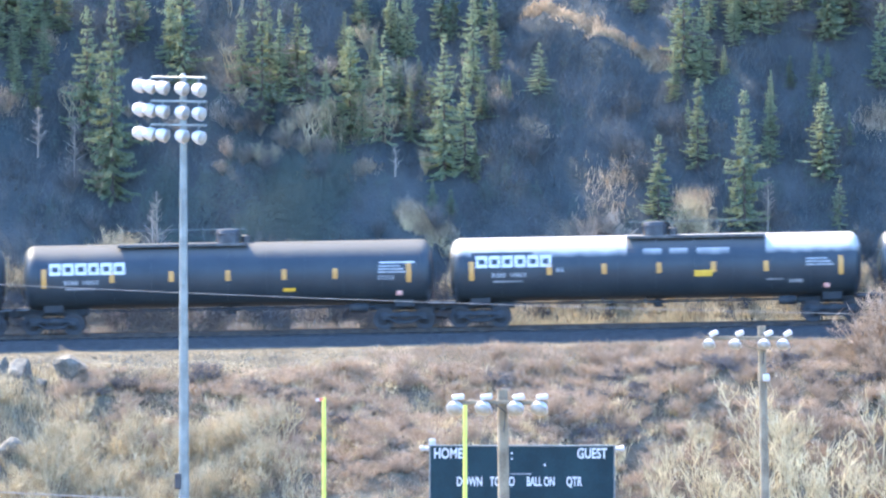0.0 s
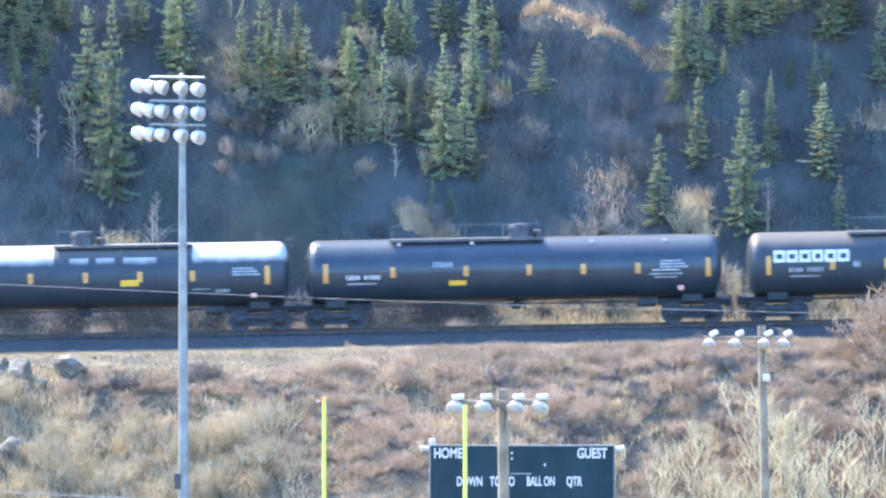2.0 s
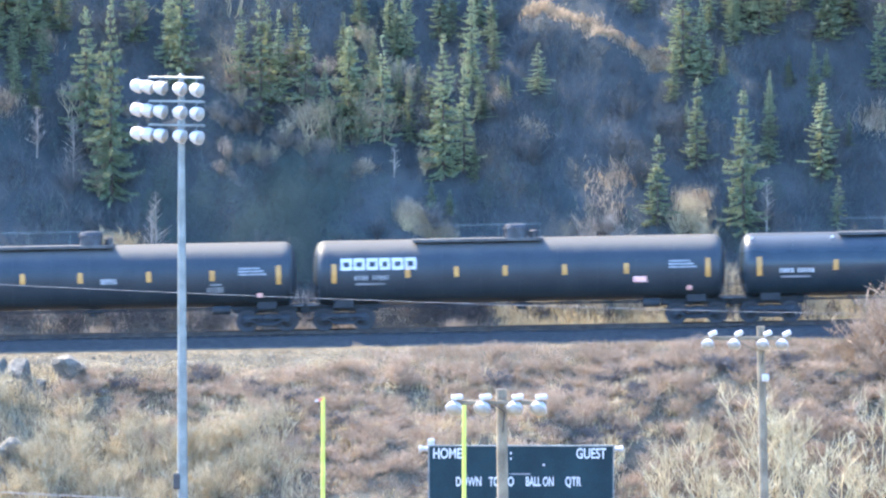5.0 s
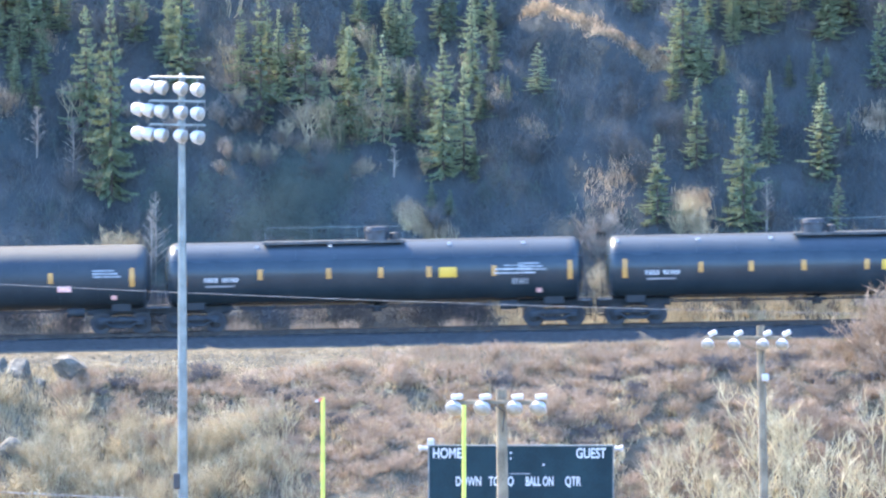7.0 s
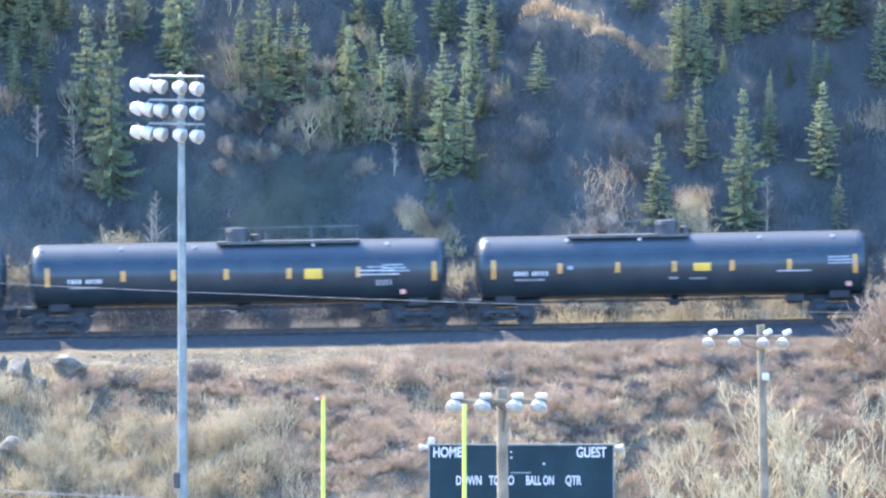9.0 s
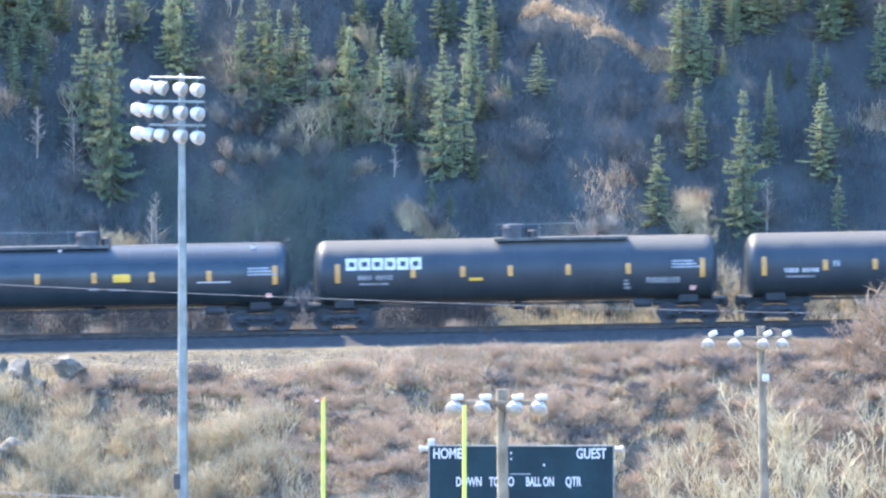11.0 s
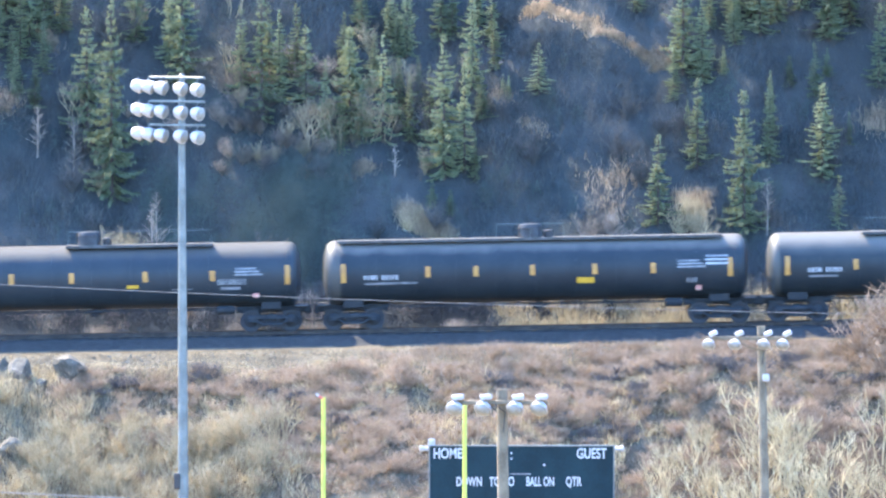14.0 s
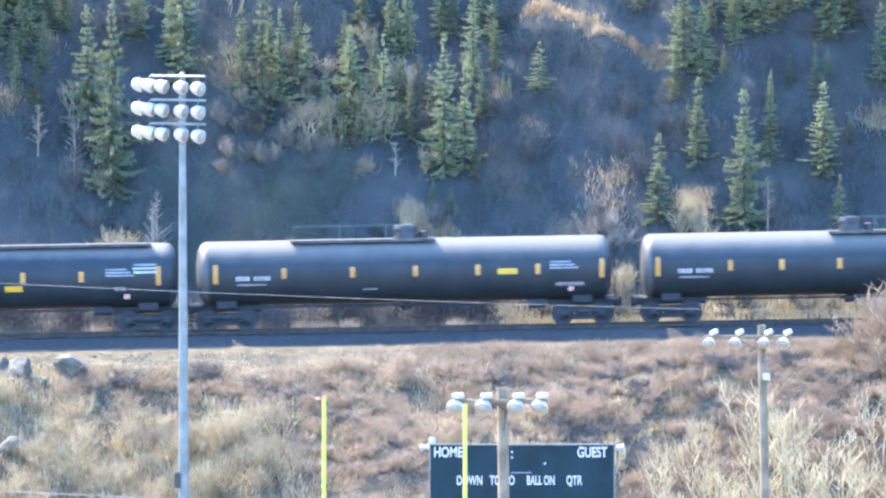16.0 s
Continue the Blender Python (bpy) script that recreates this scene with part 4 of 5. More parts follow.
# ---------------- shrubs and grass ----------------
def bare_shrub(seed, h, spread, stems, twigs, thick, mat):
    """Bare stems from one root, each with side twigs."""
    r = random.Random(seed)
    wood, tips = Shape(), []
    for i in range(stems):
        a = r.uniform(0, 6.283)
        out = spread * r.uniform(0.15, 1.0)
        hh = h * r.uniform(0.55, 1.0) * (1.05 - 0.3 * out / spread)
        pts = []
        bend = r.uniform(-0.5, 0.5)
        for k in range(5):
            u = k / 4
            pts.append(Vector((math.cos(a + bend * u) * out * u ** 1.3 + r.uniform(-0.06, 0.06) * h * u * 0.6, math.sin(a + bend * u) * out * u ** 1.3 + r.uniform(-0.06, 0.06) * h * u * 0.6, hh * u - 0.1)))
        wood.tube(pts, [thick, thick * 0.8, thick * 0.6, thick * 0.4, thick * 0.2], 4, False)
        for j in range(twigs):
            u = r.uniform(0.25, 1.0)
            k = min(3, int(u * 4))
            p = pts[k].lerp(pts[k + 1], u * 4 - k)
            d = Vector((r.gauss(0, 0.6), r.gauss(0, 0.6), r.uniform(0.25, 1.0))).normalized()
            l = h * r.uniform(0.1, 0.3)
            for q, dd, ll in ((p, d, l), (p + d * l * 0.5, (d + Vector((r.gauss(0, 0.5), r.gauss(0, 0.5), 0.2))).normalized(), l * 0.7), (p + d * l * 0.3, (d + Vector((r.gauss(0, 0.5), r.gauss(0, 0.5), 0.1))).normalized(), l * 0.6)):
                w = Vector((r.gauss(0, 1), r.gauss(0, 1), r.gauss(0, 0.3))).cross(dd).normalized() * thick * r.uniform(0.3, 0.6)
                tips += [q - w, q + w, q + dd * ll]
    return wood.mesh("stems", mat, False), soup("twigs", [tuple(v) for v in tips], 3, mat)


def forked_shrub(seed, h, stems, mat, thick=0.038, tips_each=3, taper=0.62):
    """Upright stems that fork again and again into fine tips."""
    r = random.Random(seed)
    wood, tips = Shape(), Shape()

    def grow(p, d, l, w, level):
        q = p + d * l * 0.5 + Vector((r.gauss(0, 0.15), r.gauss(0, 0.15), 0.02)) * l
        e = q + (d + Vector((r.gauss(0, 0.36), r.gauss(0, 0.36), 0.06))).normalized() * l * 0.5
        (wood if level < 2 else tips).tube([p, q, e], [w, w * (1 + taper) / 2, w * taper], 4 if level < 2 else 3, False)
        if level == 4 or (level == 3 and r.random() < 0.4):
            return
        for k in range(2 if not level else 3 if level == 1 else tips_each):
            way = (d * 1.0 + Vector((r.gauss(0, 0.42), r.gauss(0, 0.42), r.uniform(0.0, 0.35)))).normalized()
            start = e if k < 2 else q
            grow(start, way, l * r.uniform(0.55, 0.8), w * taper, level + 1)

    for i in range(stems):
        a = 6.283 * i / stems + r.uniform(-0.4, 0.4)
        t = r.uniform(0.1, 0.45)
        grow(Vector((math.cos(a) * 0.15, math.sin(a) * 0.15, -0.1)), Vector((math.cos(a) * t, math.sin(a) * t, 1)).normalized(), h * 0.36 * r.uniform(0.8, 1.1), thick, 0)
    return wood.mesh("woody_base", mat, False), tips.mesh("twig_crown", mat, False)


def cane_bush(seed, h, spread, canes, mat, width, twigs=3, lean=1.0):
    """A tangle of arching canes, each a tapered strip with side twigs."""
    r = random.Random(seed)
    quads, tips = [], []
    for i in range(canes):
        a = r.uniform(0, 6.283)
        root = Vector((math.cos(a), math.sin(a), 0)) * spread * 0.3 * r.random()
        out = spread * r.uniform(0.2, 1.0) * lean
        hh = h * r.uniform(0.55, 1.05)
        arch = r.uniform(-0.15, 0.35)
        way = Vector((math.cos(a), math.sin(a), 0))
        pts = [root + way * out * u ** 1.4 + Vector((r.gauss(0, 0.07), r.gauss(0, 0.07), hh * (u - arch * u * u) - 0.08)) for u in (0, 0.35, 0.7, 1.0)]
        face = Vector((r.gauss(0, 1), r.gauss(0, 0.5), 0.2))
        for k in range(3):
            side = face.cross(pts[k + 1] - pts[k]).normalized()
            w0, w1 = width * (1 - 0.27 * k), width * (1 - 0.27 * (k + 1))
            quads += [pts[k] - side * w0, pts[k] + side * w0, pts[k + 1] + side * w1, pts[k + 1] - side * w1]
        for j in range(twigs):
            k = r.choice((0, 1, 1, 2, 2))
            p = pts[k].lerp(pts[k + 1], r.random())
            d = Vector((r.gauss(0, 0.7), r.gauss(0, 0.7), r.uniform(0.1, 1.0))).normalized()
            side = Vector((r.gauss(0, 1), r.gauss(0, 0.5), 0.2)).cross(d).normalized() * width * 0.55
            tips += [p - side, p + side, p + d * h * r.uniform(0.15, 0.38)]
    return soup("woody_base", [tuple(v) for v in quads], 4, mat), soup("twig_crown", [tuple(v) for v in tips], 3, mat)


PALE = [forked_shrub(60 + i, 3.5, 6, M_TWIG_PALE, 0.038, 3, 0.66) for i in range(5)]
SLENDER = [forked_shrub(65 + i, 2.6, 7, M_SAGE, 0.030, 2, 0.68) for i in range(4)]
CANES = [cane_bush(120 + i, 0.68, 0.75, 44, M_TWIG_RED, 0.015, 7) for i in range(6)]
FANS = [cane_bush(130 + i, 1.4, 1.2, 56, M_SAGE, 0.016, 6, 0.75) for i in range(5)]
TUFTS = [cane_bush(140 + i, 0.5, 0.3, 16, M_STRAW, 0.022, 0) for i in range(4)]
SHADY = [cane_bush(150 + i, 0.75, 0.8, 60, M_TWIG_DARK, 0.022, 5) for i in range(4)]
FINE = [bare_shrub(70 + i, 2.0, 1.7, 38, 18, 0.013, M_SAGE) for i in range(4)]
RED = [bare_shrub(80 + i, 1.3, 0.9, 24, 14, 0.016, M_TWIG_RED) for i in range(5)]


def plant_shrub(x, y, size, kinds, label, group, i):
    t = thing("bare_shrub", pose(x, y, height(x, y), 0, 0, (i * 67) % 360), label, "shrub", group)
    t.scale = (size, size, size)
    stems, twigs = kinds[i % len(kinds)]
    part("woody_base", stems, None, t)
    part("twig_crown", twigs, None, t)


rr = random.Random(8)
for i in range(30):
    x = rr.uniform(8.2, 21)
    plant_shrub(x, rr.uniform(-20, -12.5), min(1.15, 0.55 + 0.1 * (x - 8.4)) * rr.uniform(0.85, 1.15), PALE, "pale leafless shrub at the foot of the bank", "pale shrubs", i)
for i in range(44):
    x = rr.uniform(-20.5, -7.6)
    plant_shrub(x, rr.uniform(-16, -9.6), rr.uniform(0.6, 1.05), FANS if i % 3 else FINE, "straw-coloured leafless bush on the bank", "straw bushes", i)
for i in range(38):
    plant_shrub(rr.uniform(-18.5, -6), rr.uniform(-17.5, -11.5), rr.uniform(0.6, 1.0), SLENDER, "pale leafless shrub at the foot of the bank", "pale shrubs", i)
for i in range(60):
    x = rr.uniform(-12.5, 21)
    plant_shrub(x, rr.uniform(-14.5, -6.7) if x > -8 else rr.uniform(-10.5, -6.9), rr.uniform(0.55, 1.15), CANES if i % 5 else RED, "reddish brown bramble bush on the bank", "bramble bushes", i)
for i in range(11):
    x = rr.uniform(17.9, 21.5)
    plant_shrub(x, rr.uniform(-8.5, -6.0), 1.4 + 0.5 * (x - 17.9) + rr.uniform(0, 0.4), RED, "tall reddish leafless bush beside the railway", "bramble bushes", i)
for i in range(26):
    x = rr.uniform(2.2, 18)
    plant_shrub(x, rr.uniform(-6.6, -5.4), rr.uniform(0.45, 0.8), RED, "low reddish bramble along the railway's edge", "bramble bushes", i)


def blades(name, x, y, length, width, lean, mat, label, rng):
    """Loose upright stalks on the ground, one triangle each."""
    n = len(x)
    base = np.stack([x, y, land(x, y) - 0.03], -1)
    d = np.stack([rng.normal(0, lean, n), rng.normal(0, lean, n), np.ones(n)], -1)
    d /= np.linalg.norm(d, axis=1)[:, None]
    a = rng.uniform(0, math.pi, n)
    w = np.stack([np.cos(a), np.sin(a), np.zeros(n)], -1) * (width * rng.uniform(0.6, 1.4, n))[:, None]
    tip = base + d * (length * rng.uniform(0.4, 1.2, n))[:, None]
    me = soup(name, np.stack([base - w, base + w, tip], 1), 3, mat)
    return tagged(new(name, me), label, "vegetation", kind="stuff")


g = np.random.default_rng(12)
# a sunlit streak of dry grass that runs down across the slope
STREAK = [(3.9, 19.1), (4.9, 18.7), (5.9, 18.2), (7.2, 17.5), (8.6, 17.1), (9.6, 16.8), (10.5, 16.35)]


def off_streak(x, y, gap=0.75):
    """True where no sunlit grass grows."""
    line = np.interp(x, [p[0] for p in STREAK], [p[1] for p in STREAK])
    return (y - line - 0.15 < -gap) | (y - line - 0.15 > gap * 0.55) | (x < STREAK[0][0] - 0.5) | (x > STREAK[-1][0] + 0.3)


def clumped(n, x0, x1, y0, y1, clumps, size):
    cx, cy = g.uniform(x0, x1, clumps), g.uniform(y0, y1, clumps)
    k = g.integers(0, clumps, n)
    return cx[k] + g.normal(0, size, n), np.clip(cy[k] + g.normal(0, size * 0.7, n), y0, y1)


blades("bramble_thicket", *clumped(42000, -14, 22, -15.5, -6.3, 420, 0.4), 0.34, 0.016, 0.9, M_TWIG_RED, "reddish brown bramble stalks over the bank", g)
blades("dry_stalks", *clumped(7000, -21, 12, -18, -6.2, 300, 0.16), 0.5, 0.018, 0.35, M_SAGE, "pale dry stalks over the bank", g)
blades("bank_grass", *clumped(28000, -21, 22, -9.5, -5.6, 500, 0.5), 0.2, 0.014, 0.6, M_SAGE, "short straw-coloured grass along the bank's edge", g)
blades("crest_brush", *clumped(22000, -3, 21, -6.8, -4.0, 260, 0.35), 0.38, 0.011, 0.5, M_TWIG_RED, "low reddish brush along the railway's edge", g)
blades("crest_grass", *clumped(7000, -21, 6, -6.6, -3.9, 160, 0.3), 0.14, 0.011, 0.7, M_SAGE, "sparse dry grass on the gravel edge", g)
blades("straw_stalks", *clumped(3200, -11, 9, -14, -7.5, 130, 0.16), 0.6, 0.021, 0.32, M_STRAW, "tall straw-coloured stalks standing among bramble", g)
sx, sy = clumped(26000, -21, -7.5, -16, -7, 500, 0.5)
keep = (sy < -9.4 + 0.5 * np.sin(sx * 1.3)) | (g.random(26000) < 0.25)
blades("straw_grass", sx[keep], sy[keep], 0.5, 0.017, 0.3, M_SAGE, "straw-coloured grass on the bank", g)
blades("trackside_grass", *clumped(26000, 2.6, 22, 5.0, 7.4, 200, 0.4), 0.45, 0.018, 0.4, M_SAGE, "tall dry grass behind the railway", g)
for cx, wide in ((-9.2, 0.45), (-6.4, 0.4), (-5.3, 0.5), (-4.2, 0.35), (-15.4, 0.5), (0.6, 0.5)):
    blades("trackside_tuft", cx + g.normal(0, wide * 0.55, 450), 4.2 + g.normal(0, 0.2, 450), 0.75, 0.018, 0.35, M_TWIG_GREY, "dry grey-brown grass tuft behind the railway", g)
blades("trackside_weeds", *clumped(6000, -22, 3, 5.2, 8.4, 40, 0.35), 0.5, 0.014, 0.4, M_TWIG_GREY, "dry weeds behind the railway", g)
n = 10000
u = np.sort(g.uniform(0, 1, n))
u = u[np.interp(u, (0, 0.25, 0.33, 0.42, 0.56, 0.66, 0.76, 0.92, 1.0), (0.7, 0.9, 0.15, 1, 1, 0.05, 0.9, 1, 0.2)) > g.random(n)]
n = len(u)
at = np.linspace(0, 1, len(STREAK))
wide = 0.10 + 0.05 * np.sin(u * 31.0) + 0.05 * u
sx = np.interp(u, at, [p[0] for p in STREAK]) + g.normal(0, 0.25, n)
sy = np.interp(u, at, [p[1] for p in STREAK]) + g.normal(0, 0.8, n) * wide
blades("hillside_grass", sx, sy, 0.24, 0.02, 0.5, M_ORANGE, "long sunlit streak of orange dry grass on the hillside", g)
for cx, cy, n, size in ((4.17, 14.27, 900, 0.4), (-3.72, 12.75, 900, 0.45), (-6.10, 12.9, 1000, 0.4)):
    blades("hillside_grass", cx + g.normal(0, size * 0.8, n), cy + g.normal(0, size * 0.3, n), 0.3, 0.016, 0.5, M_ORANGE, "patch of orange dry grass on the hillside", g)
for cx, cy, n, size in ((2.44, 15.21, 700, 0.3), (7.89, 12.30, 700, 0.7), (-18.37, 17.56, 500, 0.3), (-20.09, 15.23, 800, 0.4), (20.01, 15.17, 1000, 0.5), (-1.5, 11.2, 2200, 0.28), (-0.9, 10.9, 2600, 0.3), (-0.2, 10.7, 2200, 0.3), (11.34, 11.55, 1600, 0.4), (7.22, 11.15, 600, 0.5), (-3.73, 14.29, 500, 0.3), (-5.28, 14.10, 500, 0.3)):
    blades("hillside_grass", cx + g.normal(0, size, n), cy + g.normal(0, size * 0.5, n), 0.5, 0.016, 0.45, M_ORANGE, "patch of orange dry grass on the hillside", g)
# brush toned grey to carry the hillside's shade in its colour
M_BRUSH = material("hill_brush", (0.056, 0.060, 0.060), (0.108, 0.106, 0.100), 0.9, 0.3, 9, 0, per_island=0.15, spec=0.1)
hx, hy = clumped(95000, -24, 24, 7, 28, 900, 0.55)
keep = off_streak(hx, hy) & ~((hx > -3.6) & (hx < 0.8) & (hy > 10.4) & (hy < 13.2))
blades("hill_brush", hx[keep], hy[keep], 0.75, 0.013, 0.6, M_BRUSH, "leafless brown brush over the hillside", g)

# M_UNDER and M_SHADE_LEAF are darkened: hillside shade put into the leaf colour
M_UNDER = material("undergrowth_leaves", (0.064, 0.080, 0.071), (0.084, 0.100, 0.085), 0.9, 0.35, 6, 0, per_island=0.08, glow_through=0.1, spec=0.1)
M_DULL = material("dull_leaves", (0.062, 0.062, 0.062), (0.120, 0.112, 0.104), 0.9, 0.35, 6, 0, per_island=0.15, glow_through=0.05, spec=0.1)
M_SHADE_LEAF = material("shade_toned_leaves", (0.044, 0.047, 0.051), (0.076, 0.076, 0.076), 0.9, 0.35, 6, 0, per_island=0.08, spec=0.1)
M_BROWN = material("dead_leaves", (0.092, 0.07, 0.054), (0.235, 0.18, 0.138), 0.85, 0.35, 6, 0, per_island=0.3, glow_through=0.25, spec=0.15)


def leaf_clumps(name, cx, cy, wide, tall, each, leaf, mat, label, turned=1.0):
    """Many low bushes as loose leaves scattered through flattened domes; turned below 1: leaves that face out over the slope."""
    keep = off_streak(cx, cy, 1.0)
    cx, cy, wide, tall = cx[keep], cy[keep], wide[keep], tall[keep]
    k = len(cx)
    n = k * each
    idx = np.repeat(np.arange(k), each)
    d = g.normal(0, 1, (n, 3))
    d /= np.linalg.norm(d, axis=1)[:, None]
    d[:, 2] = np.abs(d[:, 2])
    d *= g.uniform(0.45, 1.0, n)[:, None]
    x = cx[idx] + d[:, 0] * wide[idx]
    y = cy[idx] + d[:, 1] * wide[idx]
    z = land(x, y) + d[:, 2] * tall[idx]
    p = np.stack([x, y, z], -1)
    tri = p[:, None, :] + g.normal(0, 1, (n, 3, 3)) * np.array((1.0, turned, 1.0)) * (leaf * g.uniform(0.5, 1.3, n))[:, None, None]
    return tagged(new(name, soup(name, tri, 3, mat)), label, "vegetation", kind="stuff")


M_PEBBLE = material("loose_gravel", (0.085, 0.075, 0.054), (0.20, 0.178, 0.134), 0.95, 2.0, 20, 0, per_island=0.35, spec=0.15)
k = 13000
px, py = g.uniform(-21, 20, k), np.clip(g.normal(-5.2, 0.75, k), -8.5, -3.9)
px[:4000], py[:4000] = g.uniform(-21, -15.5, 4000), g.uniform(-12, -5, 4000)
base = np.stack([px, py, land(px, py)], -1)
size = (g.gamma(2.0, 0.010, k) + 0.01)[:, None]
corner = [base + size * (g.normal(0, 0.35, (k, 3)) + np.array(d)) for d in ((1, 0, -0.2), (-0.6, 0.8, -0.2), (-0.6, -0.8, -0.2), (0, 0, 0.7))]
sides = [(corner[a], corner[c], corner[d]) for a, c, d in ((0, 1, 3), (1, 2, 3), (2, 0, 3))]
tri = np.concatenate([np.stack(f, 1) for f in sides], 0).reshape(3, k, 3, 3).transpose(1, 0, 2, 3).reshape(-1, 3, 3)
tagged(new("crest_gravel", soup("crest_gravel", tri, 3, M_PEBBLE)), "loose grey gravel along the bank's crest", "gravel", kind="stuff")

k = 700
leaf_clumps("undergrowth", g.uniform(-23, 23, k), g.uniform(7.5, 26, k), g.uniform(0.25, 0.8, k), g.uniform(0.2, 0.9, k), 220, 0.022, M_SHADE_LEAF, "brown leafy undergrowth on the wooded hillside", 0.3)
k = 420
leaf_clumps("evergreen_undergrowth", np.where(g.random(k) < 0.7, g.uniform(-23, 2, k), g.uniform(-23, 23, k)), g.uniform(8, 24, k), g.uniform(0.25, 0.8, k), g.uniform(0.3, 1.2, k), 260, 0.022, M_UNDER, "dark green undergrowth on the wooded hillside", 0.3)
# leaf mass filling the dark foot of the hill, shade included in its colour
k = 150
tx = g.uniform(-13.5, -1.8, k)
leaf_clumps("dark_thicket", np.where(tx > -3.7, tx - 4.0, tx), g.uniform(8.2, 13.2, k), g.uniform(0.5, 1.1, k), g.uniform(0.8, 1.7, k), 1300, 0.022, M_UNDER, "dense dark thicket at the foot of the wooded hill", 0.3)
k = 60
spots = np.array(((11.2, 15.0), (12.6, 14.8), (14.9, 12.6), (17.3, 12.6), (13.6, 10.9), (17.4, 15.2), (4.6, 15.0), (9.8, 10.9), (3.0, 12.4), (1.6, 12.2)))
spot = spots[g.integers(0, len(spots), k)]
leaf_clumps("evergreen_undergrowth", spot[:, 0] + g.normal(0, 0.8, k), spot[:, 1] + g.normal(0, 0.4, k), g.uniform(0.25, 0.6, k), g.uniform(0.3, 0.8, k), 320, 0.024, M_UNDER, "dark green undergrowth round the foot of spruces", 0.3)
# bushes added so that the view beneath the train stays dark
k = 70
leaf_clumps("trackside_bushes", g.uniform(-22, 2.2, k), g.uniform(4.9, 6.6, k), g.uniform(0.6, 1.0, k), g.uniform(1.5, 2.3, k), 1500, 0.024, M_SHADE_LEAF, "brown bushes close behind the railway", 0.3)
k = 34
leaf_clumps("trackside_scrub", g.uniform(2.8, 21, k), g.uniform(5.6, 7.2, k), g.uniform(0.25, 0.6, k), g.uniform(0.4, 0.95, k), 260, 0.035, M_DULL, "dull brown scrub among grass behind the railway")
k = 260
leaf_clumps("low_brush", g.uniform(8, 22, k), g.uniform(-20, -12, k), g.uniform(0.25, 0.6, k), g.uniform(0.3, 0.9, k), 130, 0.03, M_BROWN, "brown brush among pale shrubs")
k = 300
leaf_clumps("bank_bushes", g.uniform(-21, 22, k), g.uniform(-18, -6.8, k), g.uniform(0.2, 0.5, k), g.uniform(0.2, 0.6, k), 90, 0.035, M_BROWN, "low brown bushes over the bank")

def dead_tree(x, y, h, seed):
    r = random.Random(seed)
    t = thing("dead_tree", pose(x, y, height(x, y)), "small bare grey tree behind the railway", "tree", "bare trees")
    s = Shape()
    s.tube([(0, 0, -0.2), (0.03, 0, h * 0.5), (0, 0.02, h)], [0.05, 0.035, 0.01], 6)
    part("trunk", s, M_TWIG_GREY, t)
    s = Shape()
    z = h * 0.2
    while z < h * 0.97:
        a, l = r.uniform(0, 6.28), ((h - z) * 0.26 + 0.14) * r.uniform(0.6, 1.2)
        p, e = Vector((0, 0, z)), Vector((math.cos(a) * l, math.sin(a) * l, z + l * r.uniform(0.4, 0.9)))
        s.tube([p, e], [0.014, 0.005], 4, False)
        for u in (0.4, 0.7):
            q = p.lerp(e, u)
            s.tube([q, q + Vector((r.uniform(-0.25, 0.25), r.uniform(-0.25, 0.25), 0.25)) * l], [0.008, 0.004], 3, False)
        z += 0.045
    part("branching", s, M_TWIG_GREY, t)


def patchy(n, x0, x1, y0, y1, low, high, sizes, grain=0.5):
    """Places where a smooth noise over the ground lies between two levels."""
    out = []
    while len(out) < n:
        x, y = rr.uniform(x0, x1), rr.uniform(y0, y1)
        if low < noise.noise(Vector((x * grain, y * grain * 1.3, 4.2))) < high:
            out.append((x, y, rr.uniform(*sizes)))
    return out


dead_tree(-13.002, 9.3, 4.3, 3)
dead_tree(-13.2, 9.1, 3.7, 4)
dead_tree(14.719, 10.6, 2.6, 5)
dead_tree(-18.56, 13.58, 2.3, 6)
dead_tree(-16.89, 13.25, 2.8, 7)
dead_tree(-2.22, 12.61, 1.4, 8)

HILL = [bare_shrub(90 + i, 2.2, 1.2, 20, 16, 0.018, M_SAGE) for i in range(4)]
HILL_TALL = [forked_shrub(100 + i, 2.2, 5, M_SAGE, 0.028) for i in range(3)]
M_UMBER = material("umber_twig", (0.150, 0.128, 0.103), (0.29, 0.248, 0.20), 0.9, 0.5, 9, 0, per_island=0.2, glow_through=0.2, spec=0.1)
HILL_SOFT = [bare_shrub(110 + i, 2.0, 1.4, 26, 18, 0.016, M_TWIG_GREY) for i in range(3)]
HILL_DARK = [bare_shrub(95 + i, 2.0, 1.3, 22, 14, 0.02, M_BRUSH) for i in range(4)]
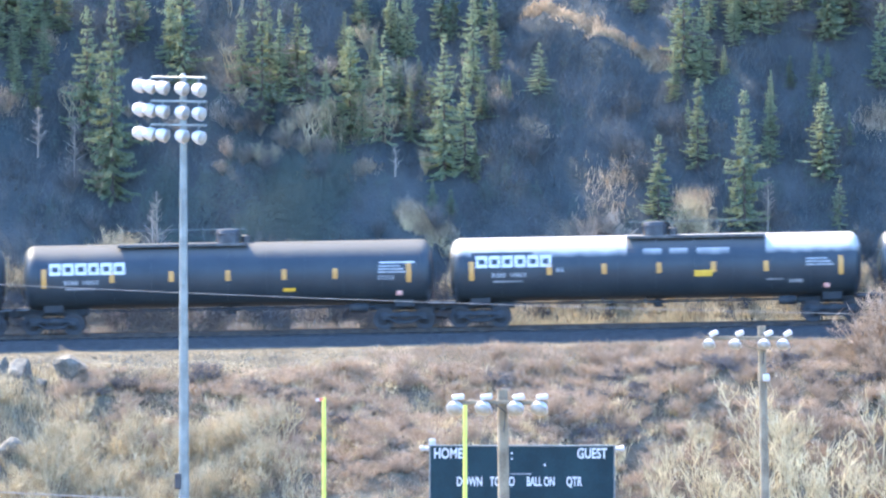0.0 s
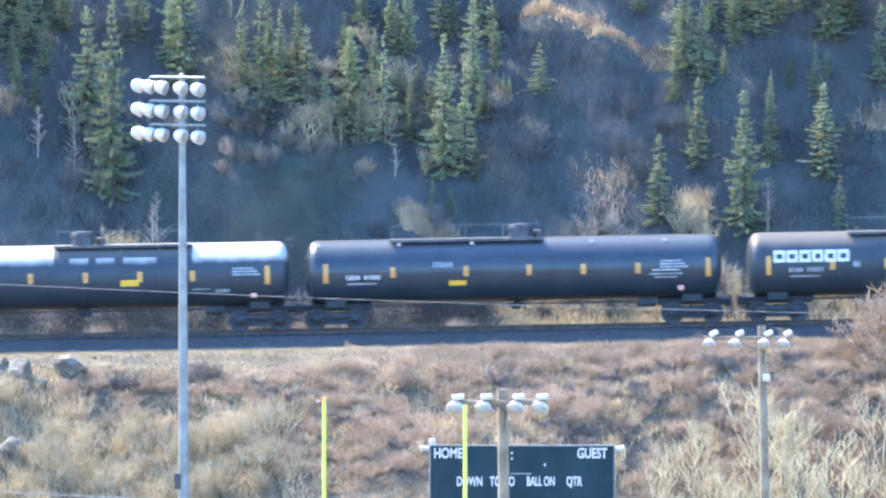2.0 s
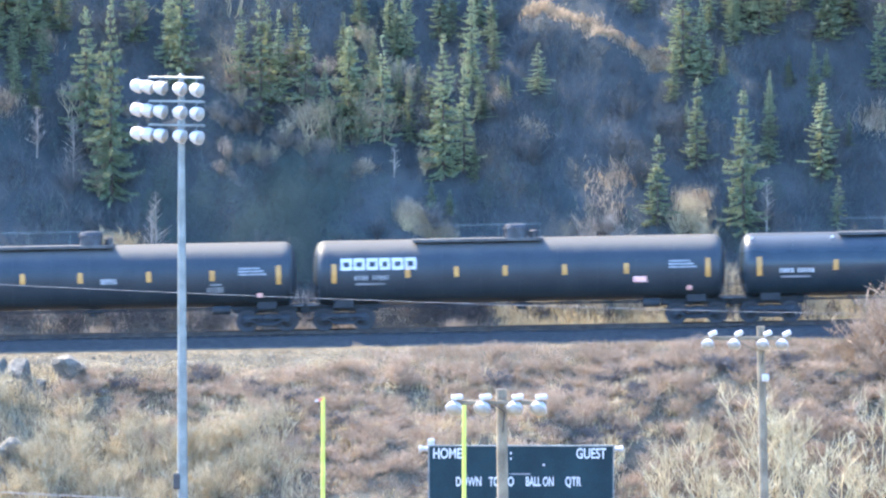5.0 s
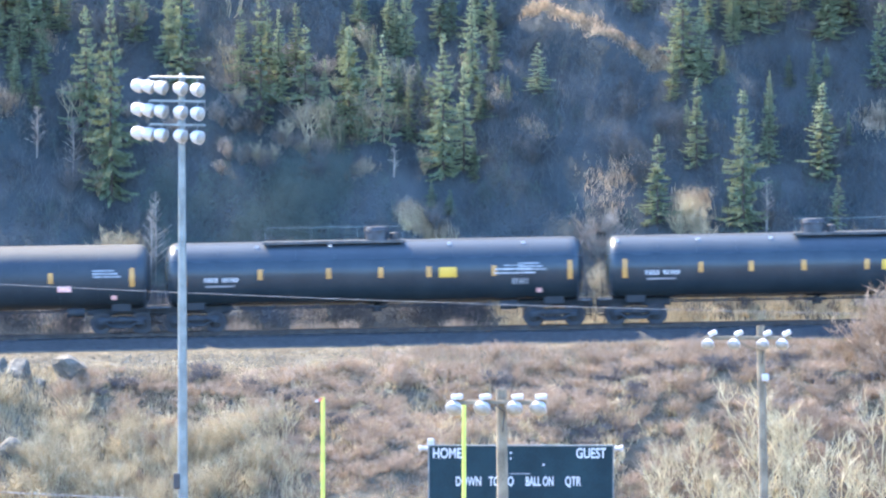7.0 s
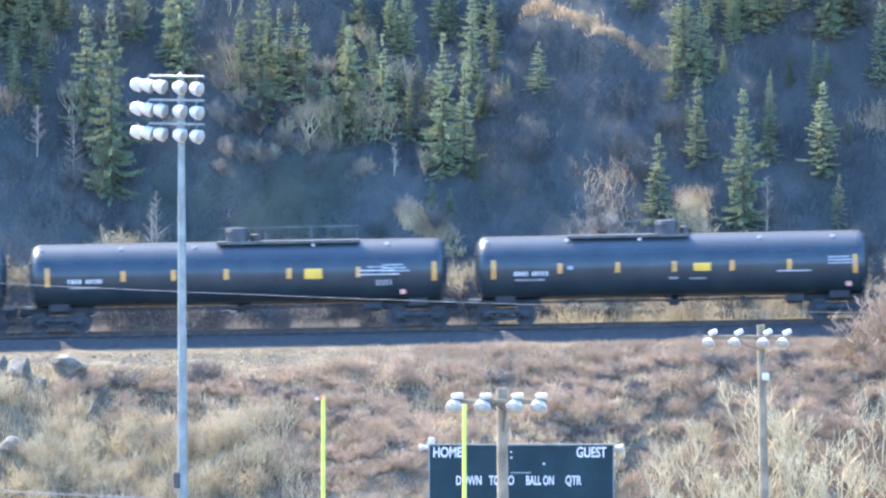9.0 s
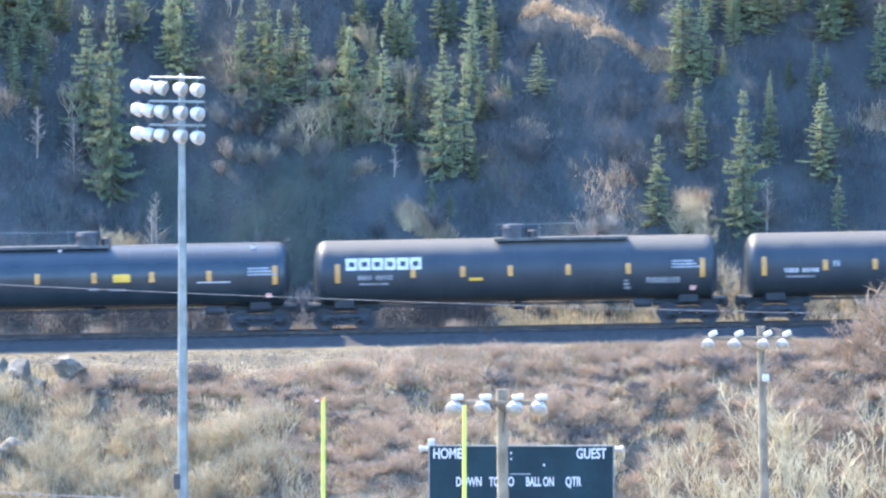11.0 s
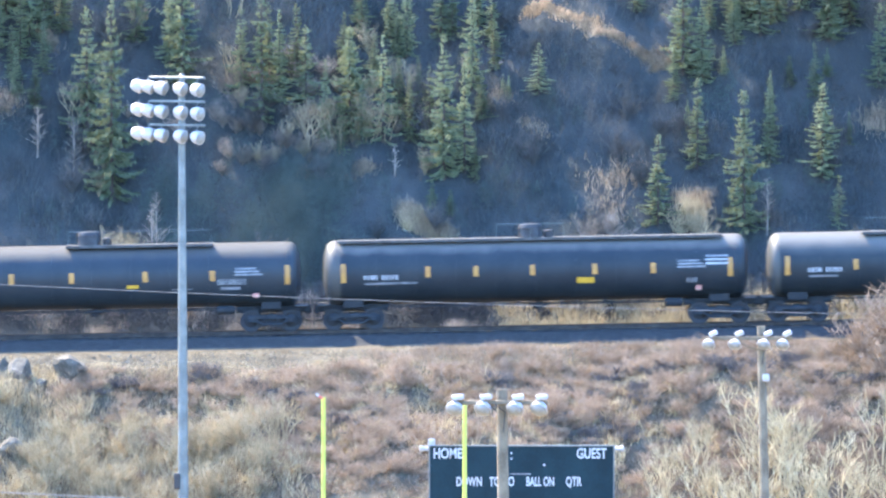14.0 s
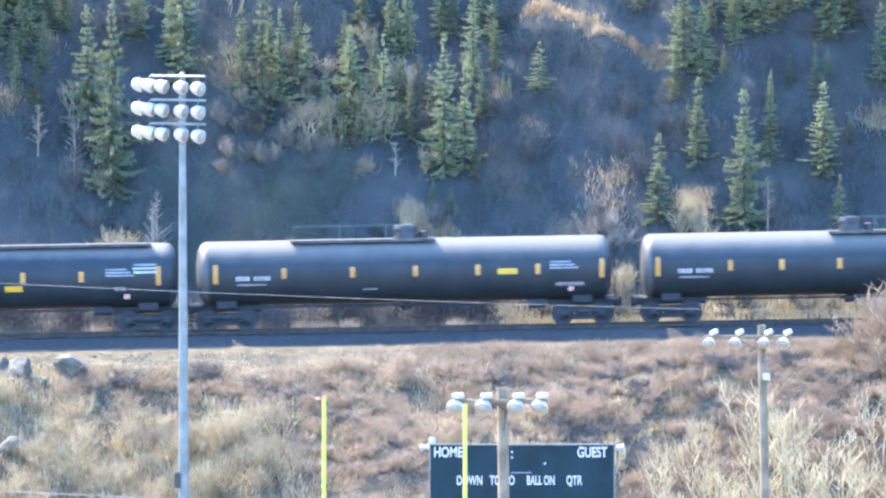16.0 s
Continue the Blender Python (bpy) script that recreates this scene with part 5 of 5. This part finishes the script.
for i, (x, y, k) in enumerate((
    (6.576, 10.2, 0.8), (7.475, 10.4, 0.75), (8.117, 10.0, 0.7), (7.09, 9.7, 0.8),
    (10.814, 10.4, 0.9), (11.585, 10.5, 0.95), (12.099, 10.0, 0.8), (11.2, 11.0, 0.8),
    (-15.258, 9.9, 0.85), (-14.616, 10.0, 0.85), (-13.974, 9.8, 0.85), (-14.3, 9.9, 0.7), (-19.882, 8.6, 0.9), (-19.111, 8.8, 0.7),
    (-5.97, 13.95, 1.15), (-5.2, 14.20, 1.1), (-3.34, 13.83, 1.2), (-2.64, 13.96, 1.0), (-3.98, 13.98, 0.9), (-4.76, 13.85, 0.9), (-9.72, 16.00, 1.0), (-6.18, 13.67, 1.1), (-9.771, 18.5, 1.2), (-16.922, 15, 1.4),
)):
    plant_shrub(x, y, k, HILL_TALL if y > 13 else HILL_SOFT if 6 < x < 9 else HILL, "pale leafless shrub at the foot of the wooded hill", "pale hillside shrubs", i)


def corners_of(me):
    """The mesh's triangles as an array of corners."""
    me.calc_loop_triangles()
    co, ix = np.empty(len(me.vertices) * 3, np.float32), np.empty(len(me.loop_triangles) * 3, np.int32)
    me.vertices.foreach_get("co", co)
    me.loop_triangles.foreach_get("vertices", ix)
    return co.reshape(-1, 3)[ix]


def far_brush(name, places, kinds, mat, label):
    """Distant brush that nobody could count, as one object."""
    sets = [np.concatenate([corners_of(m) for m in kind]) for kind in kinds]
    out = []
    for i, (x, y, size) in enumerate(places):
        turn, c = radians(i * 67), sets[i % len(sets)] * size
        out.append(np.stack([c[:, 0] * math.cos(turn) - c[:, 1] * math.sin(turn) + x, c[:, 0] * math.sin(turn) + c[:, 1] * math.cos(turn) + y, c[:, 2] + height(x, y)], -1))
    tagged(new(name, soup(name, np.concatenate(out), 3, mat)), label, "vegetation", kind="stuff")


far_brush("olive_brush", [(rr.uniform(-7.5, 2.0) if i < 9 else rr.uniform(-16, -11), rr.uniform(12.5, 19.5), rr.uniform(0.45, 0.8)) for i in range(12)], HILL, M_SAGE, "olive leafless brush between the hillside spruces")
for i in range(30):
    plant_shrub(rr.uniform(-1.2, 1.8) if i < 8 else rr.uniform(1.5, 21), rr.uniform(6.6, 8.4), rr.uniform(0.5, 0.85), HILL, "tan leafless brush close behind the railway", "tan trackside brush", i)
far_brush("grey_brush", [(rr.uniform(-11, -5.5) if i < 8 else rr.uniform(-21, 4), rr.uniform(14.2, 16.6), rr.uniform(0.4, 0.7)) for i in range(14)], HILL_SOFT, M_TWIG_GREY, "soft grey-brown leafless brush on the hillside")
far_brush("tan_brush", [(rr.uniform(-9.8, -4.6), rr.uniform(13.3, 16.2), rr.uniform(0.35, 0.55)) for i in range(10)], HILL, M_SAGE, "tan leafless brush between the hillside spruces")
far_brush("brown_brush", [(rr.uniform(-10.5, -5.0), rr.uniform(13.2, 16.0), rr.uniform(0.35, 0.65)) for i in range(34)], HILL_SOFT, M_UMBER, "brown leafless brush between the hillside spruces")
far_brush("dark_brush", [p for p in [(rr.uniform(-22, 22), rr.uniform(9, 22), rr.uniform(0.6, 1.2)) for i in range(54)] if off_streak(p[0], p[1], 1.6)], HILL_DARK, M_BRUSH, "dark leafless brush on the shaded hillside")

# hollows of the bank, their bush shadows drawn as dark-coloured brush: x, y, size
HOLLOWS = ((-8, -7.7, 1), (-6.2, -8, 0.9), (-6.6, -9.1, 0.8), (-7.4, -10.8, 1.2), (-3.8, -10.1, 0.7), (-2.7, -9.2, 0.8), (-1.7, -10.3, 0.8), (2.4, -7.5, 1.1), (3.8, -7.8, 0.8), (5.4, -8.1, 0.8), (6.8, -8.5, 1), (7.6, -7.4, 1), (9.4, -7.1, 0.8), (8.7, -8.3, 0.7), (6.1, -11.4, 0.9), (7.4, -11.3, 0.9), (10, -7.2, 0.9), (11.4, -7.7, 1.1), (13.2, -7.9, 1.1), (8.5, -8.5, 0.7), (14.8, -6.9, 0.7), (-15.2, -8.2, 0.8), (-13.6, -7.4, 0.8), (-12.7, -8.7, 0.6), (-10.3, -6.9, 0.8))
far_brush("shady_brush", [(x + rr.gauss(0, 0.35) * k, y + rr.gauss(0, 0.25), k * rr.uniform(0.5, 0.9)) for x, y, k in HOLLOWS for _ in range(6)] + patchy(40, -11, 19, -11.5, -6.9, 0.2, 1, (0.4, 0.7)), SHADY, M_TWIG_DARK, "leafless brush coloured dark as shade in hollows of the bank")
far_brush("bramble_tangle", [(x, y, k) for x, y, k in patchy(700, -16.5, 21, -14.5, -6.6, -1, 1, (0.55, 1.15)) if x > -8 or y > -9.8 + 0.3 * (x + 8)], CANES, M_TWIG_RED, "reddish brown bramble canes tangled over the bank")
far_brush("sunlit_tufts", [(rr.uniform(-1.9, -0.5), rr.uniform(10.7, 11.3), rr.uniform(0.8, 1.3)) for i in range(26)] + [(rr.uniform(-0.6, 0.8), rr.uniform(10.0, 10.6), rr.uniform(0.8, 1.4)) for i in range(16)], TUFTS, M_STRAW, "sunlit straw-coloured grass on an outcrop behind the railway")
far_brush("straw_tufts", patchy(150, -12, 12, -13, -6.8, -1, 0.0, (0.6, 1.3), 0.9), TUFTS, M_STRAW, "upright straw-coloured grass tufts over the bank")

tie = Shape()
tie.box((0, 0, 0), (0.23, 2.6, 0.18), 0.02)
tie = tie.mesh("tie", M_TIE)
for i in range(-40, 41):
    part("tie", tie, M_TIE, track, at=pose(i * 0.55, 0, -0.284, 0, 0, (i * 37 % 5 - 2) * 0.5))


# the mast's head sways in the wind: seconds, degrees about its foot
SWAY = [(0.0, 0.186), (0.5, 0.144), (1.0, -0.006), (1.5, 0.018), (2.0, 0.054), (2.5, 0.012), (3.0, -0.108), (3.5, -0.078), (4.0, -0.042), (5.0, 0.06), (6.0, -0.06), (6.5, -0.06), (7.0, 0.144), (7.5, 0.048), (8.0, -0.19), (8.5, -0.114), (9.0, 0.036), (10.0, -0.06), (11.0, 0.1), (11.5, 0.162), (12.0, 0.132), (12.5, -0.126), (13.0, -0.228), (13.5, -0.066), (14.0, 0.066), (14.5, 0.024), (15.0, -0.132), (15.5, 0.042), (16.0, 0.084)]


def motions():
    walk(mast, [(t, pose(*MAST_AT, 0, a, 0)) for t, a in SWAY])
    for car, x0 in TRAIN:
        walk(car, [(t, on_track(x0 - d)) for t, d in TRAVEL])
    walk(ribbon, [(t, pose(*RIBBON_AT, 0, -a, 0)) for t, a in RIBBON])
    times = [16.0 * i / 340 for i in range(341)]
    far = np.interp(times, [t for t, _ in TRAVEL], [d for _, d in TRAVEL])
    for wheel in WHEELSETS:
        x = wheel.location.x
        walk(wheel, [(t, pose(x, 0, 0.46, 0, -math.degrees(d / 0.46), 0)) for t, d in zip(times, far)])


motions()
